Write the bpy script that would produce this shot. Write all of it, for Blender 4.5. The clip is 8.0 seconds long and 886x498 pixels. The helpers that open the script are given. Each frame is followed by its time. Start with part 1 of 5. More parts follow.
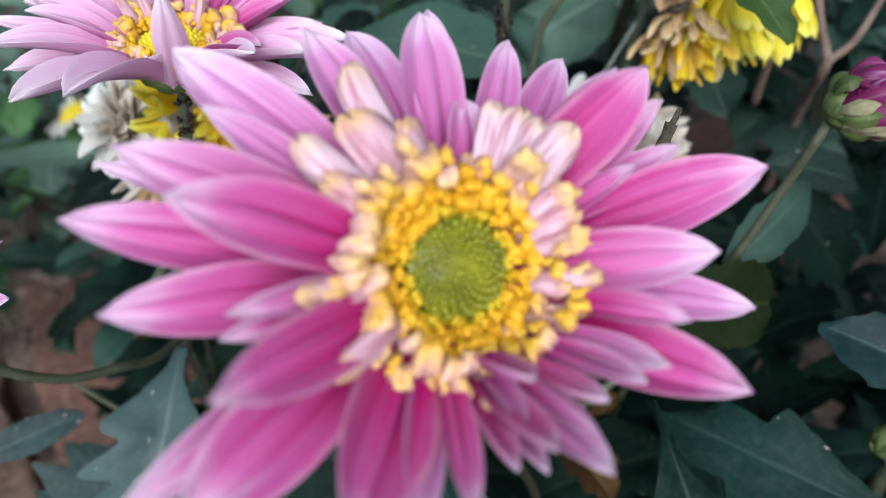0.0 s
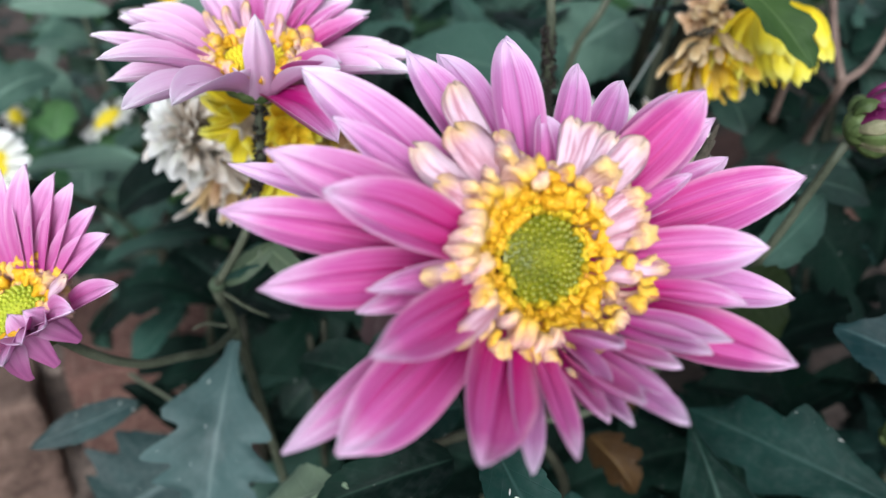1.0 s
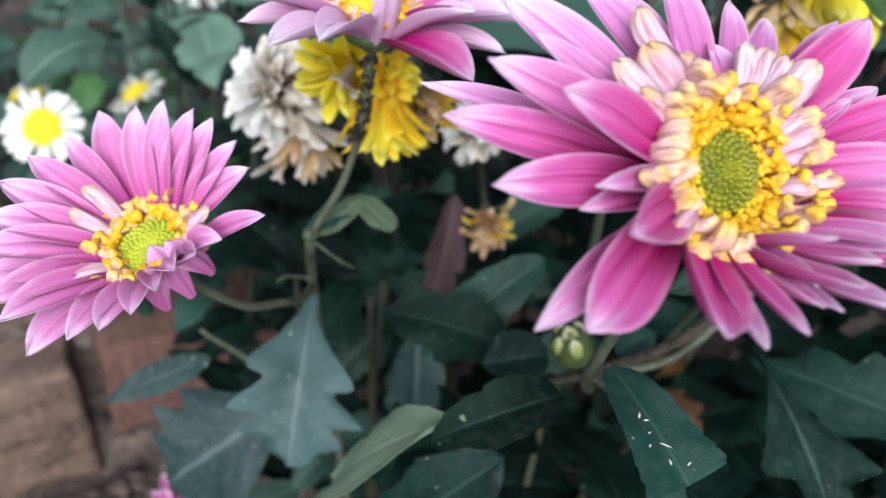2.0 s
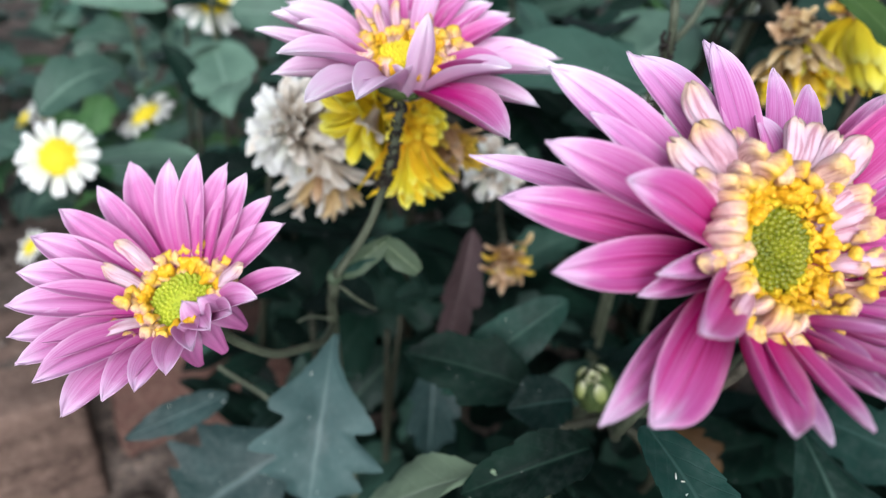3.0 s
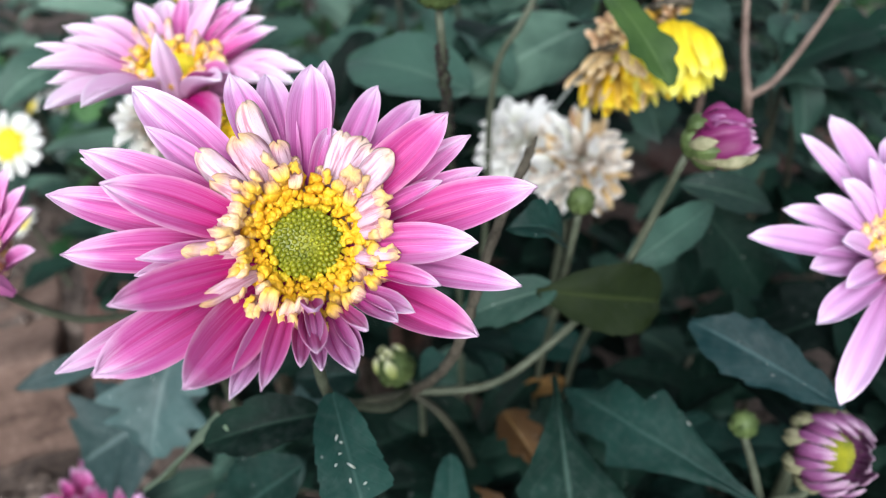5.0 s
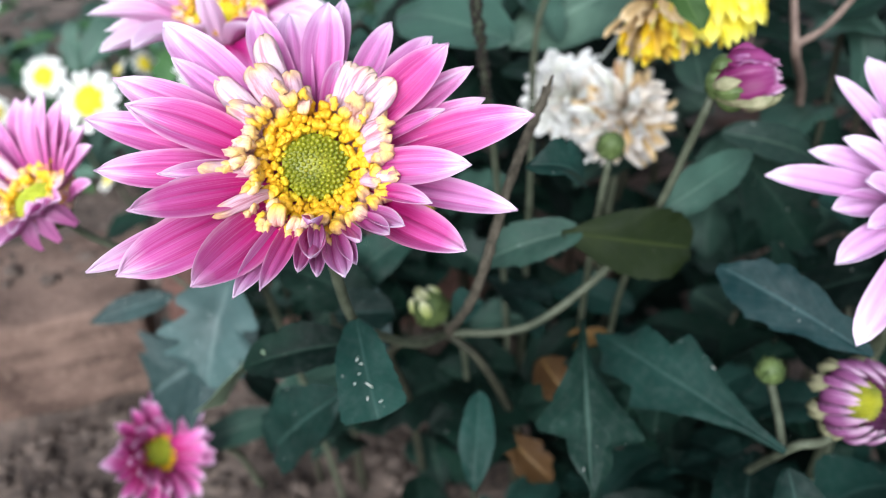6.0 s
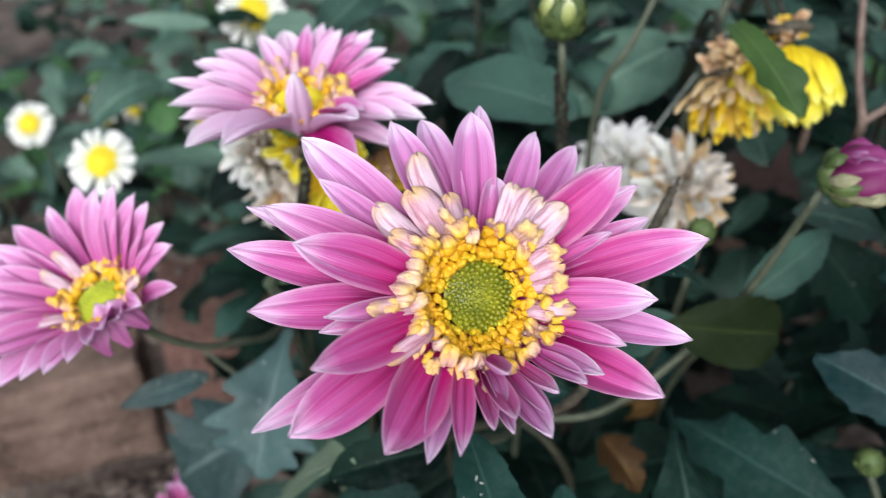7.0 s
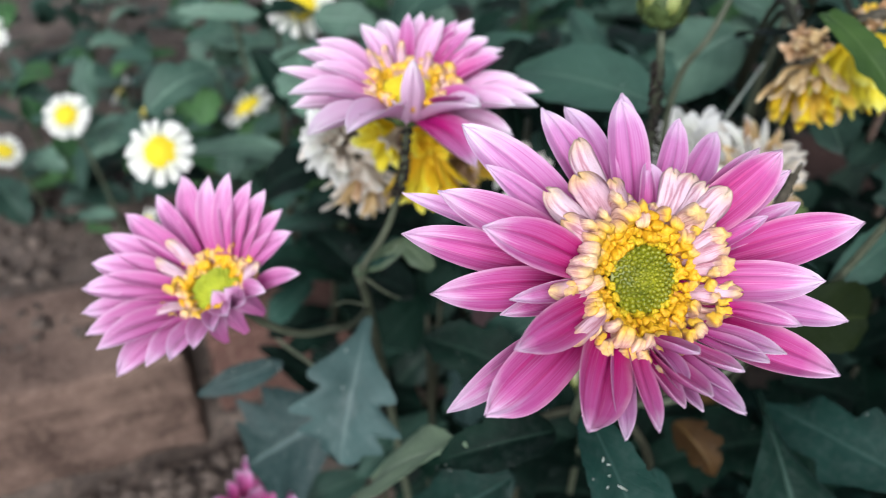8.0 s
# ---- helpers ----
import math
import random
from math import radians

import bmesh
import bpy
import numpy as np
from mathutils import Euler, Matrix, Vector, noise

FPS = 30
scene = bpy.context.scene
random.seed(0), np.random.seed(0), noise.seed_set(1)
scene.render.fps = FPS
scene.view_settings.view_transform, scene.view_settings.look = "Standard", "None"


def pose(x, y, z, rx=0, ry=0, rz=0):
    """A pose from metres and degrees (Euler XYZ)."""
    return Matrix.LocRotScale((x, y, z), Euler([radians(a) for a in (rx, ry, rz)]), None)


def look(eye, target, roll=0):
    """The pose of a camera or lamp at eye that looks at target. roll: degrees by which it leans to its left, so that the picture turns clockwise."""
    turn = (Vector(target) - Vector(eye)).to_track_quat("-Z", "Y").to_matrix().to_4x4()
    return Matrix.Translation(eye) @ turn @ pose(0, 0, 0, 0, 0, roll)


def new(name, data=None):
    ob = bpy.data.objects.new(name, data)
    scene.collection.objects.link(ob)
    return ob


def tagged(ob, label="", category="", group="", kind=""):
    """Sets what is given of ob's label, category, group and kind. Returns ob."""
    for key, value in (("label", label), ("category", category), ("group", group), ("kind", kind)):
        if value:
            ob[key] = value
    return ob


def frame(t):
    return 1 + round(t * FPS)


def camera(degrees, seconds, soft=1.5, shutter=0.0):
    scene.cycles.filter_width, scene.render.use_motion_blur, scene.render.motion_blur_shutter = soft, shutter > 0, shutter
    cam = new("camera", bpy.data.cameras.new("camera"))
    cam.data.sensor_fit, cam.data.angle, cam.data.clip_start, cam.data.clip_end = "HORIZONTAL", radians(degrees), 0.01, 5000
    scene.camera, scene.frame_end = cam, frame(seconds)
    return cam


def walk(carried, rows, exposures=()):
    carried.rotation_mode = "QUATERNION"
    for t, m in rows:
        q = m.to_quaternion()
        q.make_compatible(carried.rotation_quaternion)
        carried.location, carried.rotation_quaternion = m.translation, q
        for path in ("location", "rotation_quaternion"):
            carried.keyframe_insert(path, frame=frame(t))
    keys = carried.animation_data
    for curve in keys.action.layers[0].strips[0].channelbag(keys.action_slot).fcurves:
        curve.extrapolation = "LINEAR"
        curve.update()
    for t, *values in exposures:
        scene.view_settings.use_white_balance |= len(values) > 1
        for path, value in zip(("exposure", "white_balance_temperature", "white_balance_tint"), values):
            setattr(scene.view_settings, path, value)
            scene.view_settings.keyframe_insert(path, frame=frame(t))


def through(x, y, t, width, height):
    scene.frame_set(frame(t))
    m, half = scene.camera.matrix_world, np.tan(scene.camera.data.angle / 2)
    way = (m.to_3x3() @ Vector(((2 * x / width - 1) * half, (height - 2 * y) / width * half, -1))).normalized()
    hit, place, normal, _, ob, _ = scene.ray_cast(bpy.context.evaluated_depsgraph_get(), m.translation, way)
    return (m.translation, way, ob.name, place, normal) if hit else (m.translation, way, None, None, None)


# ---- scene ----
cam = camera(59.8, 8.0, soft=0.9, shutter=0.2)
cam.data.dof.use_dof = True
cam.data.dof.focus_distance = 0.142
cam.data.dof.aperture_fstop = 13.5
PATH = [
    (0.0, 0.0016, 0.0007, 0.3611, -0.00, -32.00, 0.00),
    (0.5, -0.0011, -0.0086, 0.3637, -0.32, -31.64, 0.69),
    (1.0, -0.0116, -0.0148, 0.3674, -0.14, -31.16, 1.02),
    (1.5, -0.0253, -0.0238, 0.3612, -1.09, -30.85, 1.97),
    (2.0, -0.0447, -0.0272, 0.3587, -2.33, -31.34, 2.64),
    (2.2, -0.0544, -0.0268, 0.3595, -3.12, -31.21, 3.29),
    (3.3, -0.0513, -0.0193, 0.3746, -1.97, -30.73, 2.62),
    (3.5, -0.0350, -0.0191, 0.3796, -1.27, -30.82, 1.96),
    (4.0, -0.0171, -0.0222, 0.3803, -0.42, -30.97, 1.58),
    (4.5, 0.0122, -0.0251, 0.3820, 1.85, -31.19, 1.24),
    (4.7, 0.0252, -0.0292, 0.3834, 2.78, -31.59, 1.27),
    (5.8, 0.0602, -0.0532, 0.3834, 14.01, -33.33, -2.33),
    (6.0, 0.0593, -0.0476, 0.3795, 13.20, -33.93, -2.47),
    (6.5, 0.0423, -0.0373, 0.3794, 9.30, -34.04, -1.18),
    (7.0, 0.0148, -0.0344, 0.3921, 8.76, -32.41, -0.67),
    (7.5, -0.0008, -0.0397, 0.3942, 9.01, -32.24, -0.44),
    (8.0, -0.0171, -0.0420, 0.3926, 8.11, -33.01, -0.54),
]
walk(cam, [(t, pose(x, y, z, 0, 0, yaw) @ pose(0, 0, 0, 90 + pitch) @ pose(0, 0, 0, 0, 0, roll)) for t, x, y, z, yaw, pitch, roll in PATH],
     exposures=[(t, 0.60 + e, warm, 10) for t, e, warm in ((0.0, -0.22, 5900), (1.0, -0.14, 5900), (2.0, 0.02, 5900), (3.5, -0.14, 5950), (4.0, -0.16, 6000), (4.5, -0.05, 6000), (5.8, 0.31, 5900), (6.2, 0.31, 5900), (6.5, 0.24, 5900), (7.0, -0.14, 6000), (7.5, -0.06, 6000), (8.0, -0.15, 6000))])

# ---- sky and light: a bright overcast day ----
world = bpy.data.worlds.new("sky")
scene.world = world
world.use_nodes = True
wn = world.node_tree
sky = wn.nodes.new("ShaderNodeTexSky")
sky.sky_type, sky.sun_disc = "NISHITA", False
sky.sun_elevation, sky.sun_rotation = radians(32.4), radians(181.7)
sky.air_density, sky.dust_density, sky.ozone_density = 1.0, 4.0, 0.6
wn.nodes["Background"].inputs["Strength"].default_value = 0.145
cloud = wn.nodes.new("ShaderNodeHueSaturation")
cloud.inputs["Saturation"].default_value = 0.3
wn.links.new(sky.outputs[0], cloud.inputs["Color"])
wn.links.new(cloud.outputs[0], wn.nodes["Background"].inputs["Color"])
sun_data = bpy.data.lights.new("sun", "SUN")
sun_data.energy, sun_data.angle, sun_data.color = 2.05, radians(50), (1.0, 0.985, 0.96)
sun = new("sun", sun_data)
sun.matrix_world = look((-0.05, -1.70, 1.08), (0, 0, 0))


# ---- materials ----
class Nodes:
    """A small hand for wiring node materials."""

    def __init__(self, name):
        self.mat = bpy.data.materials.new(name)
        self.mat.use_nodes = True
        self.tree = self.mat.node_tree
        self.bsdf = self.tree.nodes["Principled BSDF"]
        self.out = self.tree.nodes["Material Output"]
        self.coord = self.tree.nodes.new("ShaderNodeTexCoord")
        self.info = self.tree.nodes.new("ShaderNodeObjectInfo")

    def put(self, socket, value):
        if isinstance(value, bpy.types.NodeSocket):
            self.tree.links.new(value, socket)
        elif isinstance(value, tuple) and len(value) == 3 and socket.type == "RGBA":
            socket.default_value = (*value, 1.0)
        else:
            socket.default_value = value

    def math(self, op, a, b=0.0, c=0.0, clamp=False):
        n = self.tree.nodes.new("ShaderNodeMath")
        n.operation, n.use_clamp = op, clamp
        for s, v in zip(n.inputs, (a, b, c)):
            self.put(s, v)
        return n.outputs[0]

    def mix(self, fac, a, b, blend="MIX"):
        n = self.tree.nodes.new("ShaderNodeMix")
        n.data_type, n.blend_type = "RGBA", blend
        self.put(n.inputs[0], fac), self.put(n.inputs[6], a), self.put(n.inputs[7], b)
        return n.outputs[2]

    def noise(self, vec, scale, detail=3.0, rough=0.55):
        n = self.tree.nodes.new("ShaderNodeTexNoise")
        self.put(n.inputs["Vector"], vec)
        n.inputs["Scale"].default_value, n.inputs["Detail"].default_value, n.inputs["Roughness"].default_value = scale, detail, rough
        return n.outputs[0]

    def voronoi(self, vec, scale):
        n = self.tree.nodes.new("ShaderNodeTexVoronoi")
        self.put(n.inputs["Vector"], vec)
        n.inputs["Scale"].default_value = scale
        return n.outputs["Distance"]

    def stretch(self, vec, scale, shift=None):
        n = self.tree.nodes.new("ShaderNodeMapping")
        self.put(n.inputs["Vector"], vec)
        n.inputs["Scale"].default_value = scale
        if shift is not None:
            self.put(n.inputs["Location"], shift)
        return n.outputs[0]

    def split(self, vec):
        n = self.tree.nodes.new("ShaderNodeSeparateXYZ")
        self.put(n.inputs[0], vec)
        return n.outputs

    def ramp(self, fac, *stops):
        n = self.tree.nodes.new("ShaderNodeValToRGB")
        while len(n.color_ramp.elements) < len(stops):
            n.color_ramp.elements.new(0.5)
        for e, (at, colour) in zip(n.color_ramp.elements, stops):
            e.position, e.color = at, (*colour, 1.0)
        self.put(n.inputs[0], fac)
        return n.outputs[0]

    def span(self, value, a, b, lo=0.0, hi=1.0):
        n = self.tree.nodes.new("ShaderNodeMapRange")
        for s, v in zip(n.inputs, (value, a, b, lo, hi)):
            self.put(s, v)
        return n.outputs[0]

    def bump(self, height, strength, distance):
        n = self.tree.nodes.new("ShaderNodeBump")
        n.inputs["Strength"].default_value, n.inputs["Distance"].default_value = strength, distance
        self.put(n.inputs["Height"], height)
        self.tree.links.new(n.outputs[0], self.bsdf.inputs["Normal"])

    def done(self, colour, rough=0.6, spec=0.4, through=0.0, tint=None):
        self.put(self.bsdf.inputs["Base Color"], colour)
        self.put(self.bsdf.inputs["Roughness"], rough)
        self.bsdf.inputs["Specular IOR Level"].default_value = spec
        if through:
            t = self.tree.nodes.new("ShaderNodeBsdfTranslucent")
            self.put(t.inputs[0], tint if tint is not None else colour)
            m = self.tree.nodes.new("ShaderNodeMixShader")
            m.inputs[0].default_value = through
            self.tree.links.new(self.bsdf.outputs[0], m.inputs[1])
            self.tree.links.new(t.outputs[0], m.inputs[2])
            self.tree.links.new(m.outputs[0], self.out.inputs[0])
        return self.mat


def petal_material(name, base, middle, tip, edge, streak, shift=0.0, through=0.33):
    """A ray petal: deep colour that runs out from the foot along the veins, two dark pleats, a pale rim."""
    n = Nodes(name)
    uv, chance = n.coord.outputs["UV"], n.info.outputs["Random"]
    u, v, _ = n.split(uv)
    broad = n.noise(n.stretch(uv, (0.9, 9.0, 1.0), chance), 1.0, 3.0, 0.55)
    fibre = n.noise(n.stretch(uv, (1.6, 34.0, 1.0), chance), 1.0, 4.0, 0.6)
    line = n.noise(n.stretch(uv, (1.1, 85.0, 1.0), chance), 1.0, 2.0)
    blotch = n.noise(n.stretch(n.coord.outputs["Object"], (1, 1, 1), chance), 150.0, 3.0)
    across = n.math("ABSOLUTE", n.math("SUBTRACT", n.math("MULTIPLY", v, 2.0), 1.0))
    along = n.math("ADD", u, n.math("MULTIPLY", n.math("SUBTRACT", broad, 0.5), 1.1 * streak))
    along = n.math("ADD", along, n.math("MULTIPLY", n.math("SUBTRACT", fibre, 0.5), 0.7 * streak))
    along = n.math("ADD", along, n.math("MULTIPLY", n.math("SUBTRACT", chance, 0.5), 0.16))
    along = n.math("ADD", along, n.math("MULTIPLY", n.math("SUBTRACT", blotch, 0.5), 0.14))
    colour = n.ramp(along, (0.22 + shift, base), (0.52 + shift, tuple(0.5 * a + 0.5 * b for a, b in zip(base, middle))), (0.80 + 0.6 * shift, middle), (1.08, tip))
    colour = n.mix(n.span(line, 0.53, 0.66, 0.0, 0.38), colour, base)
    colour = n.mix(n.span(line, 0.30, 0.44, 0.16, 0.0), colour, edge)
    pleat = n.math("ABSOLUTE", n.math("SUBTRACT", across, n.math("ADD", 0.29, n.math("MULTIPLY", broad, 0.10))))
    colour = n.mix(n.math("MULTIPLY", n.span(pleat, 0.015, 0.085, 0.62, 0.0), n.span(u, 1.0, 0.45, 0.1, 1.0)), colour, base)
    worn = n.math("ADD", across, n.math("MULTIPLY", n.math("SUBTRACT", blotch, 0.5), 0.30))
    colour = n.mix(n.math("MULTIPLY", n.span(worn, 0.80, 1.04, 0.0, 0.42), n.span(u, 0.20, 0.70)), colour, edge)
    colour = n.mix(n.span(n.math("ADD", u, n.math("MULTIPLY", n.math("SUBTRACT", blotch, 0.5), 0.12)), 0.82, 1.01, 0.0, 0.48), colour, edge)
    n.bump(n.math("ADD", n.math("ADD", fibre, n.math("MULTIPLY", broad, 1.5)), n.math("MULTIPLY", line, 0.8)), 0.6, 0.00012)
    return n.done(colour, n.span(fibre, 0.3, 0.7, 0.44, 0.60), 0.3, through)


def leaf_material(name, dark, pale, vein, dust=0.5, gloss=0.2):
    n = Nodes(name)
    u, v, _ = n.split(n.coord.outputs["UV"])
    a = n.math("ABSOLUTE", n.math("SUBTRACT", n.math("MULTIPLY", v, 2.0), 1.0))
    mid = n.span(a, 0.02, 0.085, 1.0, 0.0)
    side = n.math("FRACT", n.math("SUBTRACT", n.math("MULTIPLY", u, 6.0), n.math("MULTIPLY", a, 1.7)))
    side = n.span(n.math("ABSOLUTE", n.math("SUBTRACT", side, 0.5)), 0.0, 0.07, 0.28, 0.0)
    veins = n.math("MAXIMUM", mid, side)
    place = n.stretch(n.coord.outputs["Object"], (1, 1, 1), n.info.outputs["Random"])
    broad = n.noise(place, 45.0, 4.0)
    fine = n.noise(place, 420.0, 3.0)
    tone = n.math("ADD", n.math("MULTIPLY", broad, 0.9), n.math("MULTIPLY", n.math("SUBTRACT", n.info.outputs["Random"], 0.5), 0.5))
    colour = n.mix(n.span(tone, 0.28, 0.72), dark, pale)
    colour = n.mix(n.math("MULTIPLY", n.span(fine, 0.45, 0.75), 0.11 * dust), colour, (0.16, 0.19, 0.18))
    colour = n.mix(n.math("MULTIPLY", veins, 0.42), colour, vein)
    speck = n.span(n.noise(n.stretch(place, (1.0, 0.35, 1.0)), 900.0, 1.0), 0.765, 0.79)
    colour = n.mix(n.math("MULTIPLY", speck, 0.8 * dust), colour, (0.5, 0.5, 0.46))
    n.bump(n.math("ADD", n.math("MULTIPLY", veins, -0.6), n.noise(place, 260.0, 3.0)), 0.45, 0.0008)
    return n.done(colour, n.span(broad, 0.3, 0.7, 0.45, 0.68), gloss, 0.10, pale)


def grain_material(name, a, b, scale, rough=0.75, relief=0.5, depth=0.001, spec=0.25):
    n = Nodes(name)
    place = n.stretch(n.coord.outputs["Object"], (1, 1, 1), n.info.outputs["Random"])
    tone = n.math("ADD", n.math("MULTIPLY", n.noise(place, scale, 5.0), 0.7), n.math("MULTIPLY", n.noise(place, scale * 7, 3.0), 0.3))
    n.bump(n.noise(place, scale * 4, 5.0), relief, depth)
    return n.done(n.mix(n.span(tone, 0.32, 0.68), a, b), rough, spec)


def tip_material(name, body, tip, start):
    n = Nodes(name)
    u, v, _ = n.split(n.coord.outputs["UV"])
    fibre = n.noise(n.stretch(n.coord.outputs["UV"], (1.3, 15.0, 1.0), n.info.outputs["Random"]), 1.0, 4.0, 0.65)
    edge = n.math("ADD", u, n.math("MULTIPLY", n.math("SUBTRACT", fibre, 0.5), 0.35))
    low = n.mix(n.span(fibre, 0.38, 0.53), tuple(c * k for c, k in zip(body, (0.74, 0.50, 0.54))), tuple(min(1.0, 1.08 * c + 0.04) for c in body))
    shade = n.mix(n.math("MULTIPLY", n.info.outputs["Random"], 0.7), tip, tuple(c * k for c, k in zip(tip, (0.94, 0.78, 0.5))))
    shade = n.mix(n.span(n.noise(n.coord.outputs["Object"], 1400.0, 2.0), 0.36, 0.60, 0.5, 0.0), shade, tuple(c * k for c, k in zip(tip, (0.80, 0.55, 0.3))))
    n.bump(n.math("ADD", fibre, n.noise(n.coord.outputs["Object"], 1300.0, 3.0)), 0.7, 0.0002)
    return n.done(n.mix(n.span(edge, start - 0.12, start + 0.16), low, shade), 0.5, 0.35, 0.2)


PINK = petal_material("pink petal", (0.46, 0.010, 0.195), (0.585, 0.205, 0.465), (0.72, 0.500, 0.700), (0.83, 0.72, 0.83), 0.62, 0.03, 0.34)
DEEP_PINK = petal_material("deep pink petal", (0.45, 0.004, 0.160), (0.58, 0.135, 0.410), (0.72, 0.445, 0.680), (0.84, 0.72, 0.84), 0.58, 0.06, 0.36)
ROSE_PALE = petal_material("pale rose petal", (0.52, 0.16, 0.39), (0.65, 0.31, 0.55), (0.76, 0.51, 0.72), (0.85, 0.72, 0.85), 0.45, 0.0, 0.5)
ROSE = petal_material("rose petal", (0.48, 0.045, 0.275), (0.63, 0.275, 0.525), (0.77, 0.515, 0.735), (0.86, 0.74, 0.86), 0.5, 0.0, 0.36)
LILAC = petal_material("pale lilac petal", (0.49, 0.20, 0.45), (0.61, 0.38, 0.61), (0.71, 0.54, 0.73), (0.83, 0.76, 0.85), 0.45)
MAUVE = petal_material("mauve petal", (0.12, 0.012, 0.08), (0.30, 0.11, 0.26), (0.50, 0.31, 0.46), (0.72, 0.59, 0.68), 0.8)
BUD_PALE = petal_material("pale green bud petal", (0.20, 0.26, 0.05), (0.44, 0.48, 0.19), (0.64, 0.65, 0.42), (0.70, 0.70, 0.52), 0.5)
PALE_PINK = petal_material("pale pink petal", (0.45, 0.030, 0.25), (0.59, 0.265, 0.525), (0.74, 0.535, 0.735), (0.86, 0.77, 0.87), 0.5, -0.03, 0.36)
PINK_BACK = petal_material("pale back of a petal", (0.74, 0.48, 0.68), (0.81, 0.62, 0.78), (0.86, 0.75, 0.85), (0.92, 0.89, 0.93), 0.5, 0.0, 0.5)
BLUSH = petal_material("blush petal", (0.60, 0.15, 0.44), (0.82, 0.57, 0.76), (0.90, 0.80, 0.89), (0.93, 0.91, 0.94), 0.45, -0.14, 0.45)
PURPLE = petal_material("purple petal", (0.13, 0.008, 0.07), (0.25, 0.045, 0.17), (0.36, 0.11, 0.28), (0.52, 0.30, 0.46), 0.45)
QUILL = tip_material("pale quill", (0.52, 0.32, 0.385), (0.66, 0.49, 0.20), 0.90)
PALE_QUILL = tip_material("white-pink quill", (0.54, 0.38, 0.45), (0.66, 0.54, 0.36), 0.93)
FLORET = tip_material("gold-tipped floret", (0.70, 0.47, 0.38), (0.76, 0.52, 0.050), 0.78)
CREAM_FLORET = tip_material("cream-tipped floret", (0.71, 0.50, 0.45), (0.75, 0.55, 0.16), 0.86)
GOLD = tip_material("gold floret", (0.58, 0.27, 0.020), (0.76, 0.47, 0.014), 0.35)
LEMON = tip_material("half-open green-gold floret", (0.34, 0.27, 0.010), (0.62, 0.50, 0.014), 0.35)
DISC = grain_material("green disc", (0.070, 0.090, 0.002), (0.27, 0.265, 0.006), 150.0, 0.45, 0.3, 0.0003, 0.4)
LIME = grain_material("lime disc", (0.20, 0.26, 0.010), (0.43, 0.45, 0.025), 160.0, 0.5, 0.3, 0.0003, 0.4)
YELLOW = grain_material("yellow disc", (0.52, 0.40, 0.010), (0.72, 0.61, 0.03), 200.0, 0.55, 0.4, 0.0004)
WHITE = petal_material("white petal", (0.82, 0.83, 0.74), (0.88, 0.88, 0.86), (0.90, 0.90, 0.89), (0.92, 0.92, 0.92), 0.2, 0.0, 0.6)
CREAM = petal_material("withered white petal", (0.60, 0.51, 0.40), (0.81, 0.76, 0.68), (0.87, 0.84, 0.79), (0.89, 0.87, 0.84), 0.8, 0.0, 0.5)
TAN = petal_material("withered tan petal", (0.30, 0.15, 0.06), (0.55, 0.36, 0.20), (0.68, 0.50, 0.34), (0.72, 0.58, 0.42), 0.8)
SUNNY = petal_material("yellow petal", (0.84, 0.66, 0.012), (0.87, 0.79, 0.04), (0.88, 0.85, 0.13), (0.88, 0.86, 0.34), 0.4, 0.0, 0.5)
OCHRE = petal_material("withered yellow petal", (0.55, 0.32, 0.06), (0.78, 0.54, 0.05), (0.85, 0.66, 0.05), (0.85, 0.70, 0.18), 0.8, 0.0, 0.45)
STRAW = petal_material("straw-dry petal", (0.46, 0.30, 0.12), (0.70, 0.52, 0.26), (0.80, 0.65, 0.38), (0.81, 0.70, 0.50), 0.9, 0.0, 0.45)
AMBER = petal_material("golden petal", (0.84, 0.52, 0.008), (0.88, 0.66, 0.015), (0.89, 0.74, 0.03), (0.89, 0.78, 0.10), 0.4, 0.0, 0.5)
# near-black: the deep shade low in the foliage is put into this leaf colour
LEAF_SHADOWED = leaf_material("leaf darkened for shade", (0.0010, 0.005, 0.0034), (0.0055, 0.021, 0.0135), (0.022, 0.046, 0.033), 0.4, 0.08)
LEAF_TEAL = leaf_material("teal leaf", (0.0015, 0.010, 0.0075), (0.0085, 0.033, 0.0260), (0.036, 0.074, 0.062), 0.6, 0.12)
LEAF_BLUE = leaf_material("bluish leaf", (0.007, 0.023, 0.016), (0.034, 0.080, 0.058), (0.090, 0.148, 0.110), 0.5, 0.24)
LEAF_GREEN = leaf_material("fresh leaf", (0.012, 0.044, 0.014), (0.050, 0.120, 0.038), (0.13, 0.20, 0.11), 0.3)
LEAF_OLIVE = leaf_material("olive leaf", (0.006, 0.012, 0.002), (0.017, 0.028, 0.005), (0.035, 0.05, 0.012), 0.15)
LEAF_MOSS = leaf_material("moss-green leaf", (0.008, 0.026, 0.005), (0.036, 0.074, 0.016), (0.090, 0.140, 0.050), 0.2)
LEAF_DEAD = leaf_material("ochre dead leaf", (0.040, 0.020, 0.006), (0.155, 0.088, 0.024), (0.22, 0.14, 0.05), 0.3)
LEAF_GREY = leaf_material("grey-green leaf", (0.028, 0.064, 0.045), (0.100, 0.172, 0.125), (0.18, 0.27, 0.21), 0.6, 0.3)
LEAF_PALE = leaf_material("yellowing leaf", (0.03, 0.050, 0.028), (0.085, 0.115, 0.068), (0.22, 0.27, 0.16), 0.5)
LEAF_DUSTY = leaf_material("dusty blue-green leaf", (0.010, 0.027, 0.026), (0.042, 0.080, 0.077), (0.12, 0.165, 0.158), 1.0, 0.25)
